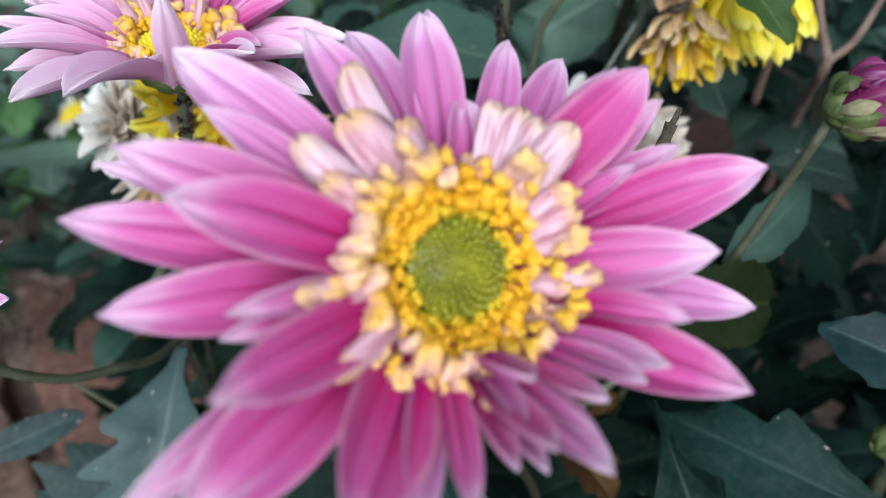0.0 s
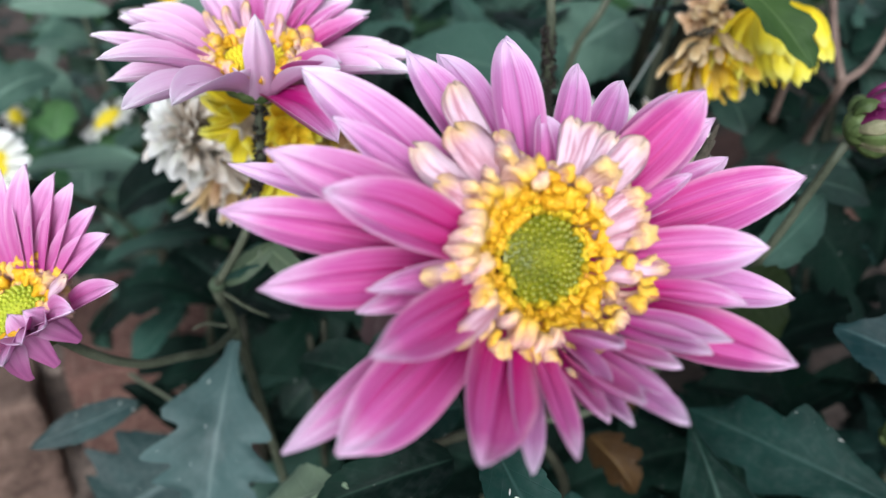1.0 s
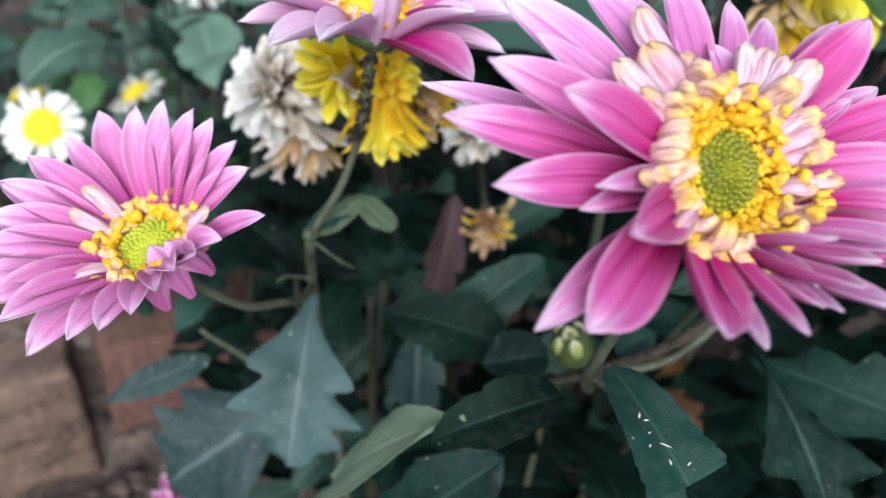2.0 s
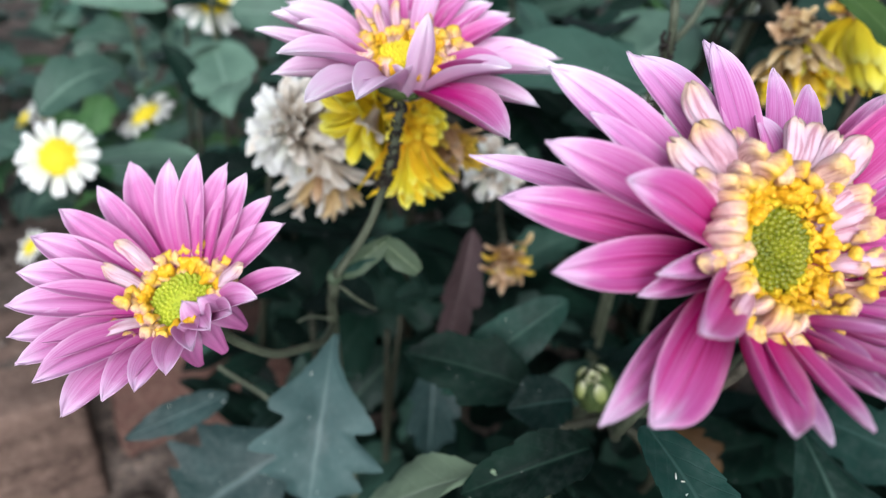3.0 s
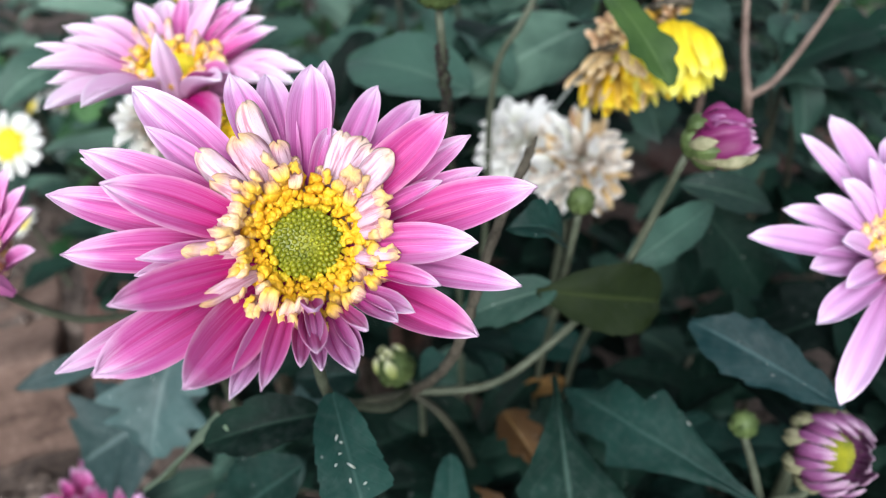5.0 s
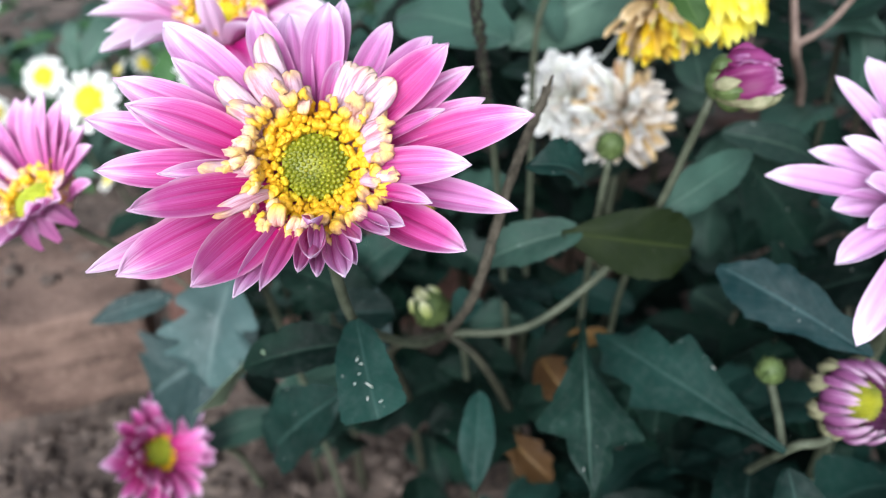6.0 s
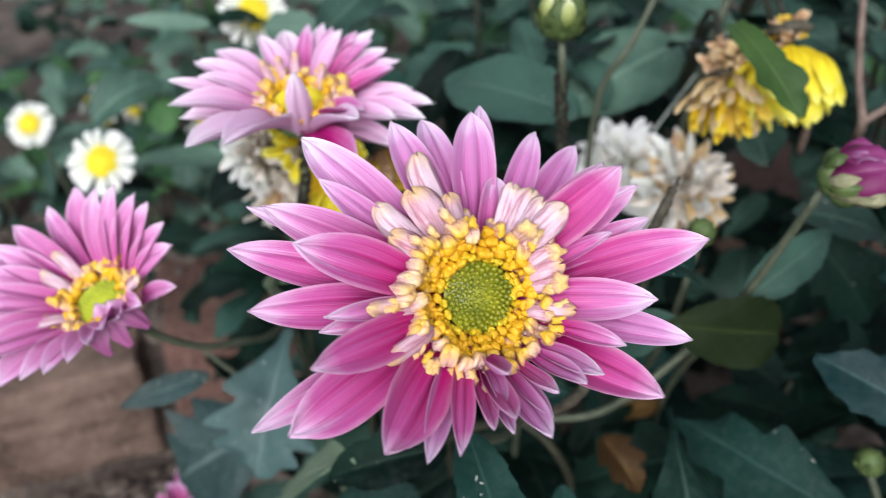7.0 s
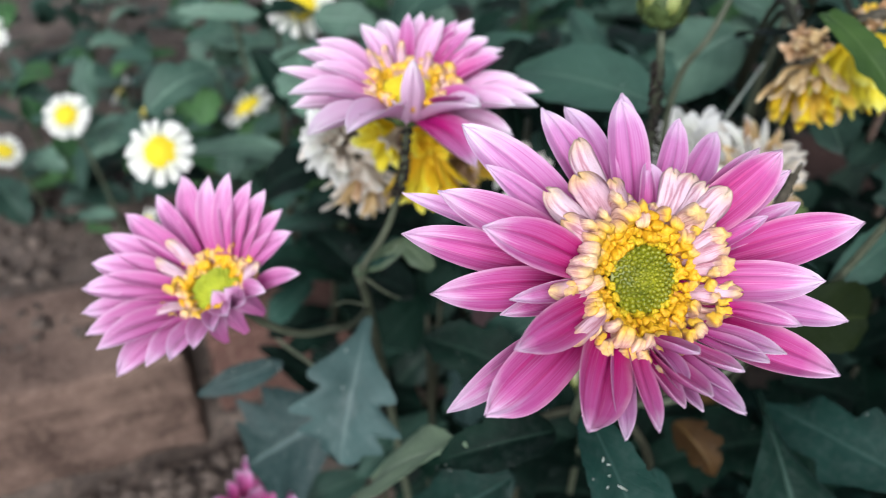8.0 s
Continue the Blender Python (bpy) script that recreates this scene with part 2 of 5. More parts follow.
# sage green, its base colour raised to carry the sky's reflection
LEAF_SAGE_SHEEN = leaf_material("sage leaf with painted sky sheen", (0.130, 0.185, 0.115), (0.270, 0.335, 0.230), (0.30, 0.36, 0.27), 0.3, 0.5)
LEAF_PURPLE = leaf_material("purple-brown leaf", (0.022, 0.013, 0.014), (0.085, 0.055, 0.058), (0.12, 0.09, 0.09), 0.3)
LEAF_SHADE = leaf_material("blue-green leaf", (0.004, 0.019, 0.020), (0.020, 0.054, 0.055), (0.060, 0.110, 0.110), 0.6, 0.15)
LEAF_MID = leaf_material("sea-green leaf", (0.003, 0.015, 0.010), (0.017, 0.053, 0.039), (0.070, 0.122, 0.096), 0.7, 0.14)
STEM = grain_material("green-brown stem", (0.028, 0.035, 0.020), (0.084, 0.095, 0.064), 150.0, 0.6, 0.5, 0.0005)
# darker copy of the stem, the shade among the leaves put into its colour
STEM_SHADOWED = grain_material("stem darkened for shade", (0.010, 0.011, 0.006), (0.038, 0.039, 0.024), 180.0, 0.7, 0.6, 0.0006)
STEM_WORN = grain_material("weathered stem", (0.022, 0.019, 0.012), (0.120, 0.105, 0.078), 420.0, 0.75, 0.9, 0.0012)
APHID = grain_material("black specks", (0.006, 0.005, 0.004), (0.02, 0.014, 0.01), 300.0, 0.5)
TWIG = grain_material("brown twig", (0.075, 0.050, 0.040), (0.20, 0.145, 0.118), 130.0, 0.7, 0.5, 0.0006)
CALYX = grain_material("green bract", (0.021, 0.040, 0.010), (0.086, 0.120, 0.038), 140.0, 0.55, 0.4, 0.0005)
CALYX_DRY = grain_material("drying bract", (0.090, 0.100, 0.045), (0.26, 0.24, 0.15), 260.0, 0.6, 0.5, 0.0006)
THREAD = grain_material("dry pale stalk", (0.20, 0.23, 0.21), (0.34, 0.37, 0.33), 100.0, 0.6)


def brick_material(name, a, b):
    n = Nodes(name)
    place = n.stretch(n.coord.outputs["Object"], (1, 1, 1), n.info.outputs["Random"])
    broad, grit = n.noise(place, 22.0, 5.0, 0.6), n.noise(place, 240.0, 4.0, 0.7)
    streak = n.noise(n.stretch(n.coord.outputs["Object"], (14.0, 20.0, 70.0)), 1.0, 6.0, 0.65)
    colour = n.mix(n.span(n.math("ADD", n.math("MULTIPLY", broad, 0.5), n.math("MULTIPLY", streak, 0.5)), 0.40, 0.62), a, b)
    colour = n.mix(n.math("MULTIPLY", n.span(grit, 0.5, 0.75), 0.5), colour, (0.30, 0.22, 0.17))
    colour = n.mix(n.math("MULTIPLY", n.span(n.voronoi(place, 90.0), 0.0, 0.16, 1.0, 0.0), 0.35), colour, (0.10, 0.06, 0.045))
    n.bump(n.math("ADD", grit, n.math("MULTIPLY", streak, 2.0)), 0.9, 0.0025)
    return n.done(colour, 0.85, 0.2)


BRICK = brick_material("buff brick", (0.050, 0.031, 0.024), (0.190, 0.128, 0.100))
BRICK_RED = brick_material("red brick", (0.060, 0.030, 0.024), (0.13, 0.068, 0.054))
SOIL = brick_material("garden soil", (0.018, 0.014, 0.012), (0.125, 0.098, 0.082))
SOIL.name = "garden soil"


# ---- mesh builders ----
def mesh_of(name, verts, faces, uvs=None):
    me = bpy.data.meshes.new(name)
    me.from_pydata([tuple(v) for v in verts], [], faces)
    if uvs is not None:
        layer = me.uv_layers.new(name="UVMap")
        index = np.zeros(len(me.loops), dtype=np.int32)
        me.loops.foreach_get("vertex_index", index)
        layer.data.foreach_set("uv", np.asarray(uvs, dtype=np.float32)[index].ravel())
    me.shade_smooth()
    me.update()
    return me


def sheet(name, shape, nu, nv, thick):
    """A thin closed skin over shape(u, v): u runs along 0..1, v across -1..1."""
    u, v = np.meshgrid(np.linspace(0, 1, nu), np.linspace(-1, 1, nv), indexing="ij")
    p = shape(u, v)
    normal = np.cross(np.gradient(p, axis=0), np.gradient(p, axis=1))
    normal /= np.linalg.norm(normal, axis=-1, keepdims=True) + 1e-12
    t = thick * (0.25 + 0.75 * np.sqrt(np.clip(1 - v**4, 0, 1)))[..., None]
    verts = np.concatenate([(p + normal * t / 2).reshape(-1, 3), (p - normal * t / 2).reshape(-1, 3)])
    uv = np.stack([u, (v + 1) / 2], -1).reshape(-1, 2)
    k, faces = nu * nv, []
    for i in range(nu - 1):
        for j in range(nv - 1):
            a, b, c, d = i * nv + j, (i + 1) * nv + j, (i + 1) * nv + j + 1, i * nv + j + 1
            faces += [(a, b, c, d), (k + d, k + c, k + b, k + a)]
    rim = [(i, 0) for i in range(nu)] + [(nu - 1, j) for j in range(1, nv)] + [(i, nv - 1) for i in range(nu - 2, -1, -1)] + [(0, j) for j in range(nv - 2, 0, -1)]
    rim = [i * nv + j for i, j in rim]
    faces += [(b, a, k + a, k + b) for a, b in zip(rim, rim[1:] + rim[:1])]
    me = mesh_of(name, verts, faces, np.concatenate([uv, uv]))
    ends = np.zeros(2 * len(me.edges), dtype=np.int32)
    me.edges.foreach_get("vertices", ends)
    border = np.zeros(2 * k, dtype=bool)
    border[rim], border[[k + i for i in rim]] = True, True
    a, b = ends.reshape(-1, 2).T
    me.attributes.new("sharp_edge", "BOOLEAN", "EDGE").data.foreach_set("value", border[a] & border[b] & ((a < k) == (b < k)))
    return me


def spline(points, steps=6):
    """A smooth run of points through the given ones."""
    p = [Vector(q) for q in points]
    p = [2 * p[0] - p[1], *p, 2 * p[-1] - p[-2]]
    out = []
    for a, b, c, d in zip(p, p[1:], p[2:], p[3:]):
        for s in range(steps):
            t = s / steps
            out.append(0.5 * (2 * b + (c - a) * t + (2 * a - 5 * b + 4 * c - d) * t**2 + (3 * b - a - 3 * c + d) * t**3))
    return out + [p[-2]]


def tube(name, points, r0, r1, sides=10, steps=6, knobs=0.12, seed=0):
    """A round stalk through points, from radius r0 to r1, a little uneven, closed at both ends."""
    line, verts, faces, uvs = spline(points, steps), [], [], []
    side = Vector((0.31, 0.2, 0.93))
    for i, q in enumerate(line):
        way = (line[min(i + 1, len(line) - 1)] - line[max(i - 1, 0)]).normalized()
        side = (side - way * side.dot(way)).normalized()
        other, f = way.cross(side), i / (len(line) - 1)
        for j in range(sides):
            a = 2 * math.pi * j / sides
            r = (r0 + (r1 - r0) * f) * (1 + knobs * noise.noise(Vector((i * 0.7 + seed, j * 1.3, seed))) + 0.05 * math.cos(5 * a))
            verts.append(q + r * (math.cos(a) * side + math.sin(a) * other))
            uvs.append((f, j / sides))
    for i in range(len(line) - 1):
        for j in range(sides):
            a, b = i * sides + j, i * sides + (j + 1) % sides
            faces.append((a, b, b + sides, a + sides))
    faces += [tuple(reversed(range(sides))), tuple(range(len(verts) - sides, len(verts)))]
    return mesh_of(name, verts, faces, uvs)


def lathe(name, profile, sides=20, waves=0, depth=0.0, seed=0):
    """A turned form about z through (radius, height) pairs, fluted by waves, closed at both ends."""
    verts, faces, uvs = [], [], []
    for i, (r, h) in enumerate(profile):
        for j in range(sides):
            a = 2 * math.pi * j / sides
            k = r * (1 + depth * math.cos(waves * a) + 0.05 * noise.noise(Vector((3 * math.cos(a), 3 * math.sin(a), i * 0.8 + seed))))
            verts.append((k * math.cos(a), k * math.sin(a), h))
            uvs.append((i / (len(profile) - 1), j / sides))
    for i in range(len(profile) - 1):
        for j in range(sides):
            a, b = i * sides + j, i * sides + (j + 1) % sides
            faces.append((a, b, b + sides, a + sides))
    faces += [tuple(reversed(range(sides))), tuple(range(len(verts) - sides, len(verts)))]
    return mesh_of(name, verts, faces, uvs)


WORLD = {}


def root(name, at, label, category, group="", kind=""):
    ob = new(name)
    ob.empty_display_size = 0.01
    ob.location = at
    WORLD[ob] = Matrix.Translation(at)
    return tagged(ob, label, category, group, kind)


def part(name, me, material, parent, label="", m=None, kind=""):
    """Links a mesh as one part under a thing or a part, at the pose m in the world."""
    m = m if m is not None else Matrix.Identity(4)
    ob = new(name, me)
    if not me.materials:
        me.materials.append(material)
    elif me.materials[0] != material:
        ob.material_slots[0].link = "OBJECT"
        ob.material_slots[0].material = material
    ob.parent = parent
    ob.matrix_basis = WORLD[parent].inverted() @ m
    WORLD[ob] = m
    return tagged(ob, label, kind=kind)


def facing(at, axis, spin=0.0):
    """The pose of a flower head at a place, its z along axis and its x level."""
    n = Vector(axis).normalized()
    x = Vector((1, 0, 0))
    x = (x - n * x.dot(n)).normalized()
    y = n.cross(x)
    return Matrix.Translation(at) @ Matrix((x, y, n)).transposed().to_4x4() @ pose(0, 0, 0, 0, 0, spin)


# ---- flowers ----
MM = 0.001


def petal_mesh(az, reach, rise, width, base=6.0, foot=0.0, bow=2.5, roll=0.95, blunt=2.8, twist=0.0, sway=0.0, narrow=0.34, tip_curl=0.0, crinkle=0.15, nu=16, nv=11, thick=0.22, seed=0, stub=0.04):
    """A ray petal, in millimetres about a head's centre: it springs from a ring of radius base at height foot and ends at azimuth az, reach out and rise up."""
    a, b = radians(az), radians(az + sway)
    out = np.array([math.cos(a), math.sin(a), 0.0])
    start = np.array([base * math.cos(b), base * math.sin(b), foot])
    end = np.array([reach * out[0], reach * out[1], rise])
    chord = end - start
    hint = np.array([0, 0, 1.0]) * 1.0 - 0.15 * out
    across = np.cross(chord, hint)
    across /= np.linalg.norm(across)
    lift = np.cross(across, chord)
    lift /= np.linalg.norm(lift)
    bend = 0.5 * (start + end) + 2 * bow * lift
    rnd = np.random.RandomState(seed)
    ph = rnd.uniform(0, 6.28, 4)

    def shape(u, v):
        c = ((1 - u) ** 2)[..., None] * start + (2 * u * (1 - u))[..., None] * bend + (u**2)[..., None] * end
        way = (2 * (1 - u))[..., None] * (bend - start) + (2 * u)[..., None] * (end - bend)
        way /= np.linalg.norm(way, axis=-1, keepdims=True)
        tw = radians(twist) * u
        up = np.cross(np.broadcast_to(across, way.shape), way)
        side = np.cos(tw)[..., None] * across + np.sin(tw)[..., None] * up
        up = np.cross(side, way)
        low = narrow + (1 - narrow) * np.sin(np.pi / 2 * np.clip(u / 0.6, 0, 1)) ** 1.2
        high = np.clip(1 - np.clip((u - 0.6) / 0.4, 0, 1) ** blunt, 0, 1) ** 0.75
        half = 0.5 * width * np.where(u < 0.6, low, np.maximum(high, stub))
        half = half * (1 + 0.06 * np.sin(5 * u + ph[0]) * np.sign(v + 0.01))
        theta = v * roll
        x = half * np.sin(theta) / roll
        z = half * (1 - np.cos(theta)) / roll
        ridge = np.sin(np.pi * np.clip(u, 0, 1)) ** 0.6
        z = z - 0.115 * width * ridge * np.exp(-(((np.abs(v) - 0.33) / 0.11) ** 2)) + 0.03 * width * ridge * np.cos(2 * np.pi * v)
        z = z - 0.10 * width * np.clip(np.abs(v) - 0.72, 0, 1) * np.sin(4 * u + ph[2])
        z = z + crinkle * (np.sin(7 * u + 3 * v + ph[1]) + 0.6 * np.sin(13 * u - 5 * v + ph[2])) * u
        z = z + tip_curl * np.clip((u - 0.55) / 0.45, 0, 1) ** 2
        ragged = -0.09 * width * np.abs(np.sin(2.2 * np.pi * v + ph[3])) * np.clip((u - 0.8) / 0.2, 0, 1) ** 2
        return (c + x[..., None] * side + z[..., None] * up + ragged[..., None] * way) * MM

    return sheet("petal", shape, nu, nv, thick * MM)


def quill_mesh(az, reach, rise, width, base=9.5, foot=4.0, bow=2.5, seed=0, rings=24, sides=20):
    """A rolled ray floret: a flattened, ribbed tube from the ring of radius base to (az, reach, rise), closing in a cleft, crumpled hood; millimetres."""
    a = radians(az)
    out, rnd = Vector((math.cos(a), math.sin(a), 0)), random.Random(seed)
    start, end = base * out + Vector((0, 0, foot)), reach * out + Vector((0, 0, rise))
    chord = end - start
    across = chord.cross(Vector((0, 0, 1)) - 0.15 * out).normalized()
    lift = across.cross(chord).normalized()
    bend, ph, ribs = 0.5 * (start + end) + 2 * bow * lift, rnd.uniform(0, 6.28), rnd.choice((5, 6, 7))
    lean, cleft = rnd.uniform(-0.8, 0.8), rnd.uniform(0.5, 1.3)
    verts, faces, uvs = [], [], []
    for i in range(rings):
        u = math.sin(0.5 * math.pi * i / (rings - 1)) ** 0.9
        c = (1 - u) ** 2 * start + 2 * u * (1 - u) * bend + u * u * end + (lift * 1.6 + across * lean) * (max(0.0, u - 0.7) / 0.3) ** 2
        way = ((1 - u) * (bend - start) + u * (end - bend)).normalized()
        r = 0.5 * width * (0.52 + 0.48 * min(1.0, u / 0.62) ** 0.9) * math.sqrt(max(0.015, 1 - (max(0.0, u - 0.80) / 0.203) ** 2.4))
        for j in range(sides):
            b = 2 * math.pi * j / sides
            k = r * (1 + 0.13 * math.cos(ribs * b + ph + 0.8 * u) + (0.18 + 0.25 * u**3) * noise.noise(Vector((2.2 * math.cos(b), 2.2 * math.sin(b) + 4 * u, seed))))
            split = -cleft * max(0.0, (u - 0.7) / 0.3) ** 2 * math.exp(-((math.cos(b) / 0.35) ** 2)) + 0.45 * u**8 * math.cos(3 * b + ph)
            verts.append((c + split * way + k * (math.cos(b) * across + 0.55 * math.sin(b) * lift)) * MM)
            uvs.append((u, j / sides))
    for i in range(rings - 1):
        for j in range(sides):
            p, q = i * sides + j, i * sides + (j + 1) % sides
            faces.append((p, q, q + sides, p + sides))
    faces += [tuple(reversed(range(sides))), tuple(range(len(verts) - sides, len(verts)))]
    return mesh_of("quill", verts, faces, uvs)


def disc_mesh(radius, height, count, size, hollow=0.0, seed=0):
    """The button of a flower: tight little florets on a low dome, in spirals; millimetres."""
    rnd = random.Random(seed)
    verts, faces, rings, sides = [], [], 3, 6
    for k in range(count):
        f = math.sqrt((k + 0.5) / count)
        a = k * 2.399963
        r = radius * f
        slope = height * 2 * f / radius
        c = Vector((r * math.cos(a), r * math.sin(a), height * (1 - f * f) - hollow * max(0, 1 - 3 * f * f)))
        n = Vector((slope * math.cos(a), slope * math.sin(a), 1)).normalized()
        x = Vector((-math.sin(a), math.cos(a), 0))
        y = n.cross(x)
        s = size * (0.75 + 0.4 * f) * rnd.uniform(0.85, 1.15)
        i0 = len(verts)
        for i, (rr, hh) in enumerate(((1.0, -1.3), (0.90, 0.25), (0.56, 0.92))):
            for j in range(sides):
                b = 2 * math.pi * j / sides
                verts.append((c + s * (rr * math.cos(b) * x + rr * math.sin(b) * y + hh * n)) * MM)
        verts.append((c + s * 1.08 * n) * MM)
        for i in range(rings - 1):
            for j in range(sides):
                p, q = i0 + i * sides + j, i0 + i * sides + (j + 1) % sides
                faces.append((p, q, q + sides, p + sides))
        for j in range(sides):
            faces.append((i0 + 2 * sides + j, i0 + 2 * sides + (j + 1) % sides, len(verts) - 1))
    i0, n = len(verts), 24
    for i in range(5):
        f = 1.04 - i * 0.2
        for j in range(n):
            b = 2 * math.pi * j / n
            verts.append(Vector((radius * f * math.cos(b), radius * f * math.sin(b), height * (1 - f * f) - 0.15 * size)) * MM)
    for i in range(4):
        for j in range(n):
            p, q = i0 + i * n + j, i0 + i * n + (j + 1) % n
            faces.append((p, q, q + n, p + n))
    faces.append(tuple(range(i0 + 4 * n, i0 + 5 * n)))
    return mesh_of("disc", verts, faces)


def floret_mesh(length, r0, r1, lean, curl, lobes, seed):
    """A plump little floret from the origin: it leans outwards (x), bends back and ends in a lobed, puckered mouth; millimetres."""
    rnd = random.Random(seed)
    rings, sides, ph = 15, 18, rnd.uniform(0, 6.28)
    verts, faces, uvs, x, z = [], [], [], 0.0, 0.0
    for i in range(rings):
        u = i / (rings - 1)
        ang = radians(lean + curl * u**1.5)
        if i:
            x, z = x + math.sin(ang) * length / (rings - 1), z + math.cos(ang) * length / (rings - 1)
        r = r0 + (r1 - r0) * min(1.0, u / 0.75) ** 1.3
        r *= math.sqrt(max(0.02, 1 - (max(0.0, u - 0.76) / 0.255) ** 2))
        if i == rings - 1:
            x, z, r = x - 0.7 * math.sin(ang) * length / (rings - 1), z - 0.7 * math.cos(ang) * length / (rings - 1), 0.12 * r1
        for j in range(sides):
            b = 2 * math.pi * j / sides
            k = r * (1 + (0.05 + 0.34 * u**2) * math.cos(lobes * b + ph) + 0.09 * math.cos(7 * b + 2 * ph) + 0.30 * noise.noise(Vector((1.5 * math.cos(b), 1.5 * math.sin(b) + 3 * u, seed * 1.7))) + 0.55 * u * noise.noise(Vector((3.6 * math.cos(b), 3.6 * math.sin(b) + 5 * u, seed * 2.3))))
            ox, oy = k * math.cos(b), 0.85 * k * math.sin(b)
            verts.append(Vector((x + ox * math.cos(ang), oy, z - ox * math.sin(ang))) * MM)
            uvs.append((u, j / sides))
    for i in range(rings - 1):
        for j in range(sides):
            a, b = i * sides + j, i * sides + (j + 1) % sides
            faces.append((a, b, b + sides, a + sides))
    faces += [tuple(reversed(range(sides))), tuple(range(len(verts) - sides, len(verts)))]
    return mesh_of("floret", verts, faces, uvs)


LONG_FLORETS = [floret_mesh(l, 1.3, w, lean, curl, lobes, 80 + k) for k, (l, w, lean, curl, lobes) in enumerate(((15.0, 2.1, 58, -62, 3), (16.0, 2.3, 64, -75, 2), (14.0, 2.0, 52, -50, 3)))]
FLORETS = [floret_mesh(l, 1.1, w, lean, curl, lobes, 40 + k) for k, (l, w, lean, curl, lobes) in enumerate(((13.0, 1.9, 58, -95, 3), (14.5, 2.1, 60, -85, 2), (12.0, 1.8, 46, -90, 3), (14.0, 2.0, 66, -105, 3), (12.5, 2.0, 50, -125, 2)))]
HOODS = [floret_mesh(l, 1.1, w, lean, curl, lobes, 140 + k) for k, (l, w, lean, curl, lobes) in enumerate(((13.0, 1.8, 60, -120, 2), (14.0, 2.0, 64, -140, 2), (12.0, 1.75, 50, -105, 3), (14.5, 1.9, 68, -110, 2), (13.0, 2.05, 56, -145, 3), (11.5, 1.75, 62, -85, 2), (15.0, 1.7, 58, -70, 3)))]
CRUMBS = [floret_mesh(l, 0.9, w, lean, curl, lobes, 60 + k) for k, (l, w, lean, curl, lobes) in enumerate(((4.4, 1.55, 18, -50, 3), (5.2, 1.75, 30, -80, 2), (3.8, 1.45, 5, 20, 3), (4.8, 1.65, 25, 30, 2), (5.4, 1.6, 40, -110, 3)))]


def ring(thing, head, meshes, material, count, radius, height, seed, name="floret", size=1.0, gap=None, only=None):
    rnd = random.Random(seed)
    for k in range(count):
        az = 360 * (k + rnd.uniform(-0.3, 0.3)) / count
        if gap and gap[0] < az % 360 < gap[1]:
            continue
        if only and not only[0] < az % 360 < only[1]:
            continue
        r = radius + rnd.uniform(-0.7, 0.7)
        s = size * rnd.uniform(0.85, 1.15)
        m = head @ pose(0, 0, 0, 0, 0, az) @ pose(r * MM, 0, (height + rnd.uniform(-0.5, 0.5)) * MM, rnd.uniform(-14, 14), rnd.uniform(-10, 10), rnd.uniform(-16, 16)) @ Matrix.Diagonal((s, s, s, 1))
        part(name, rnd.choice(meshes), rnd.choice(material) if isinstance(material, tuple) else material, thing, m=m)


def calyx(thing, head, radius, depth, material=None, label="green overlapping bracts under the bloom"):
    part("calyx", lathe("calyx", [(1.5 * MM, -depth * MM), (radius * 0.55 * MM, -depth * 0.9 * MM), (radius * 0.95 * MM, -depth * 0.5 * MM), (radius * 1.05 * MM, -0.2 * depth * MM), (radius * 0.9 * MM, 0.4 * MM)], 30, 10, 0.06), material or CALYX, thing, label, head)


def stalk(thing, points, r0, r1, material=None, name="stem", label=""):
    return part(name, tube(name, points, r0, r1, seed=len(WORLD) % 17), material or STEM, thing, label)


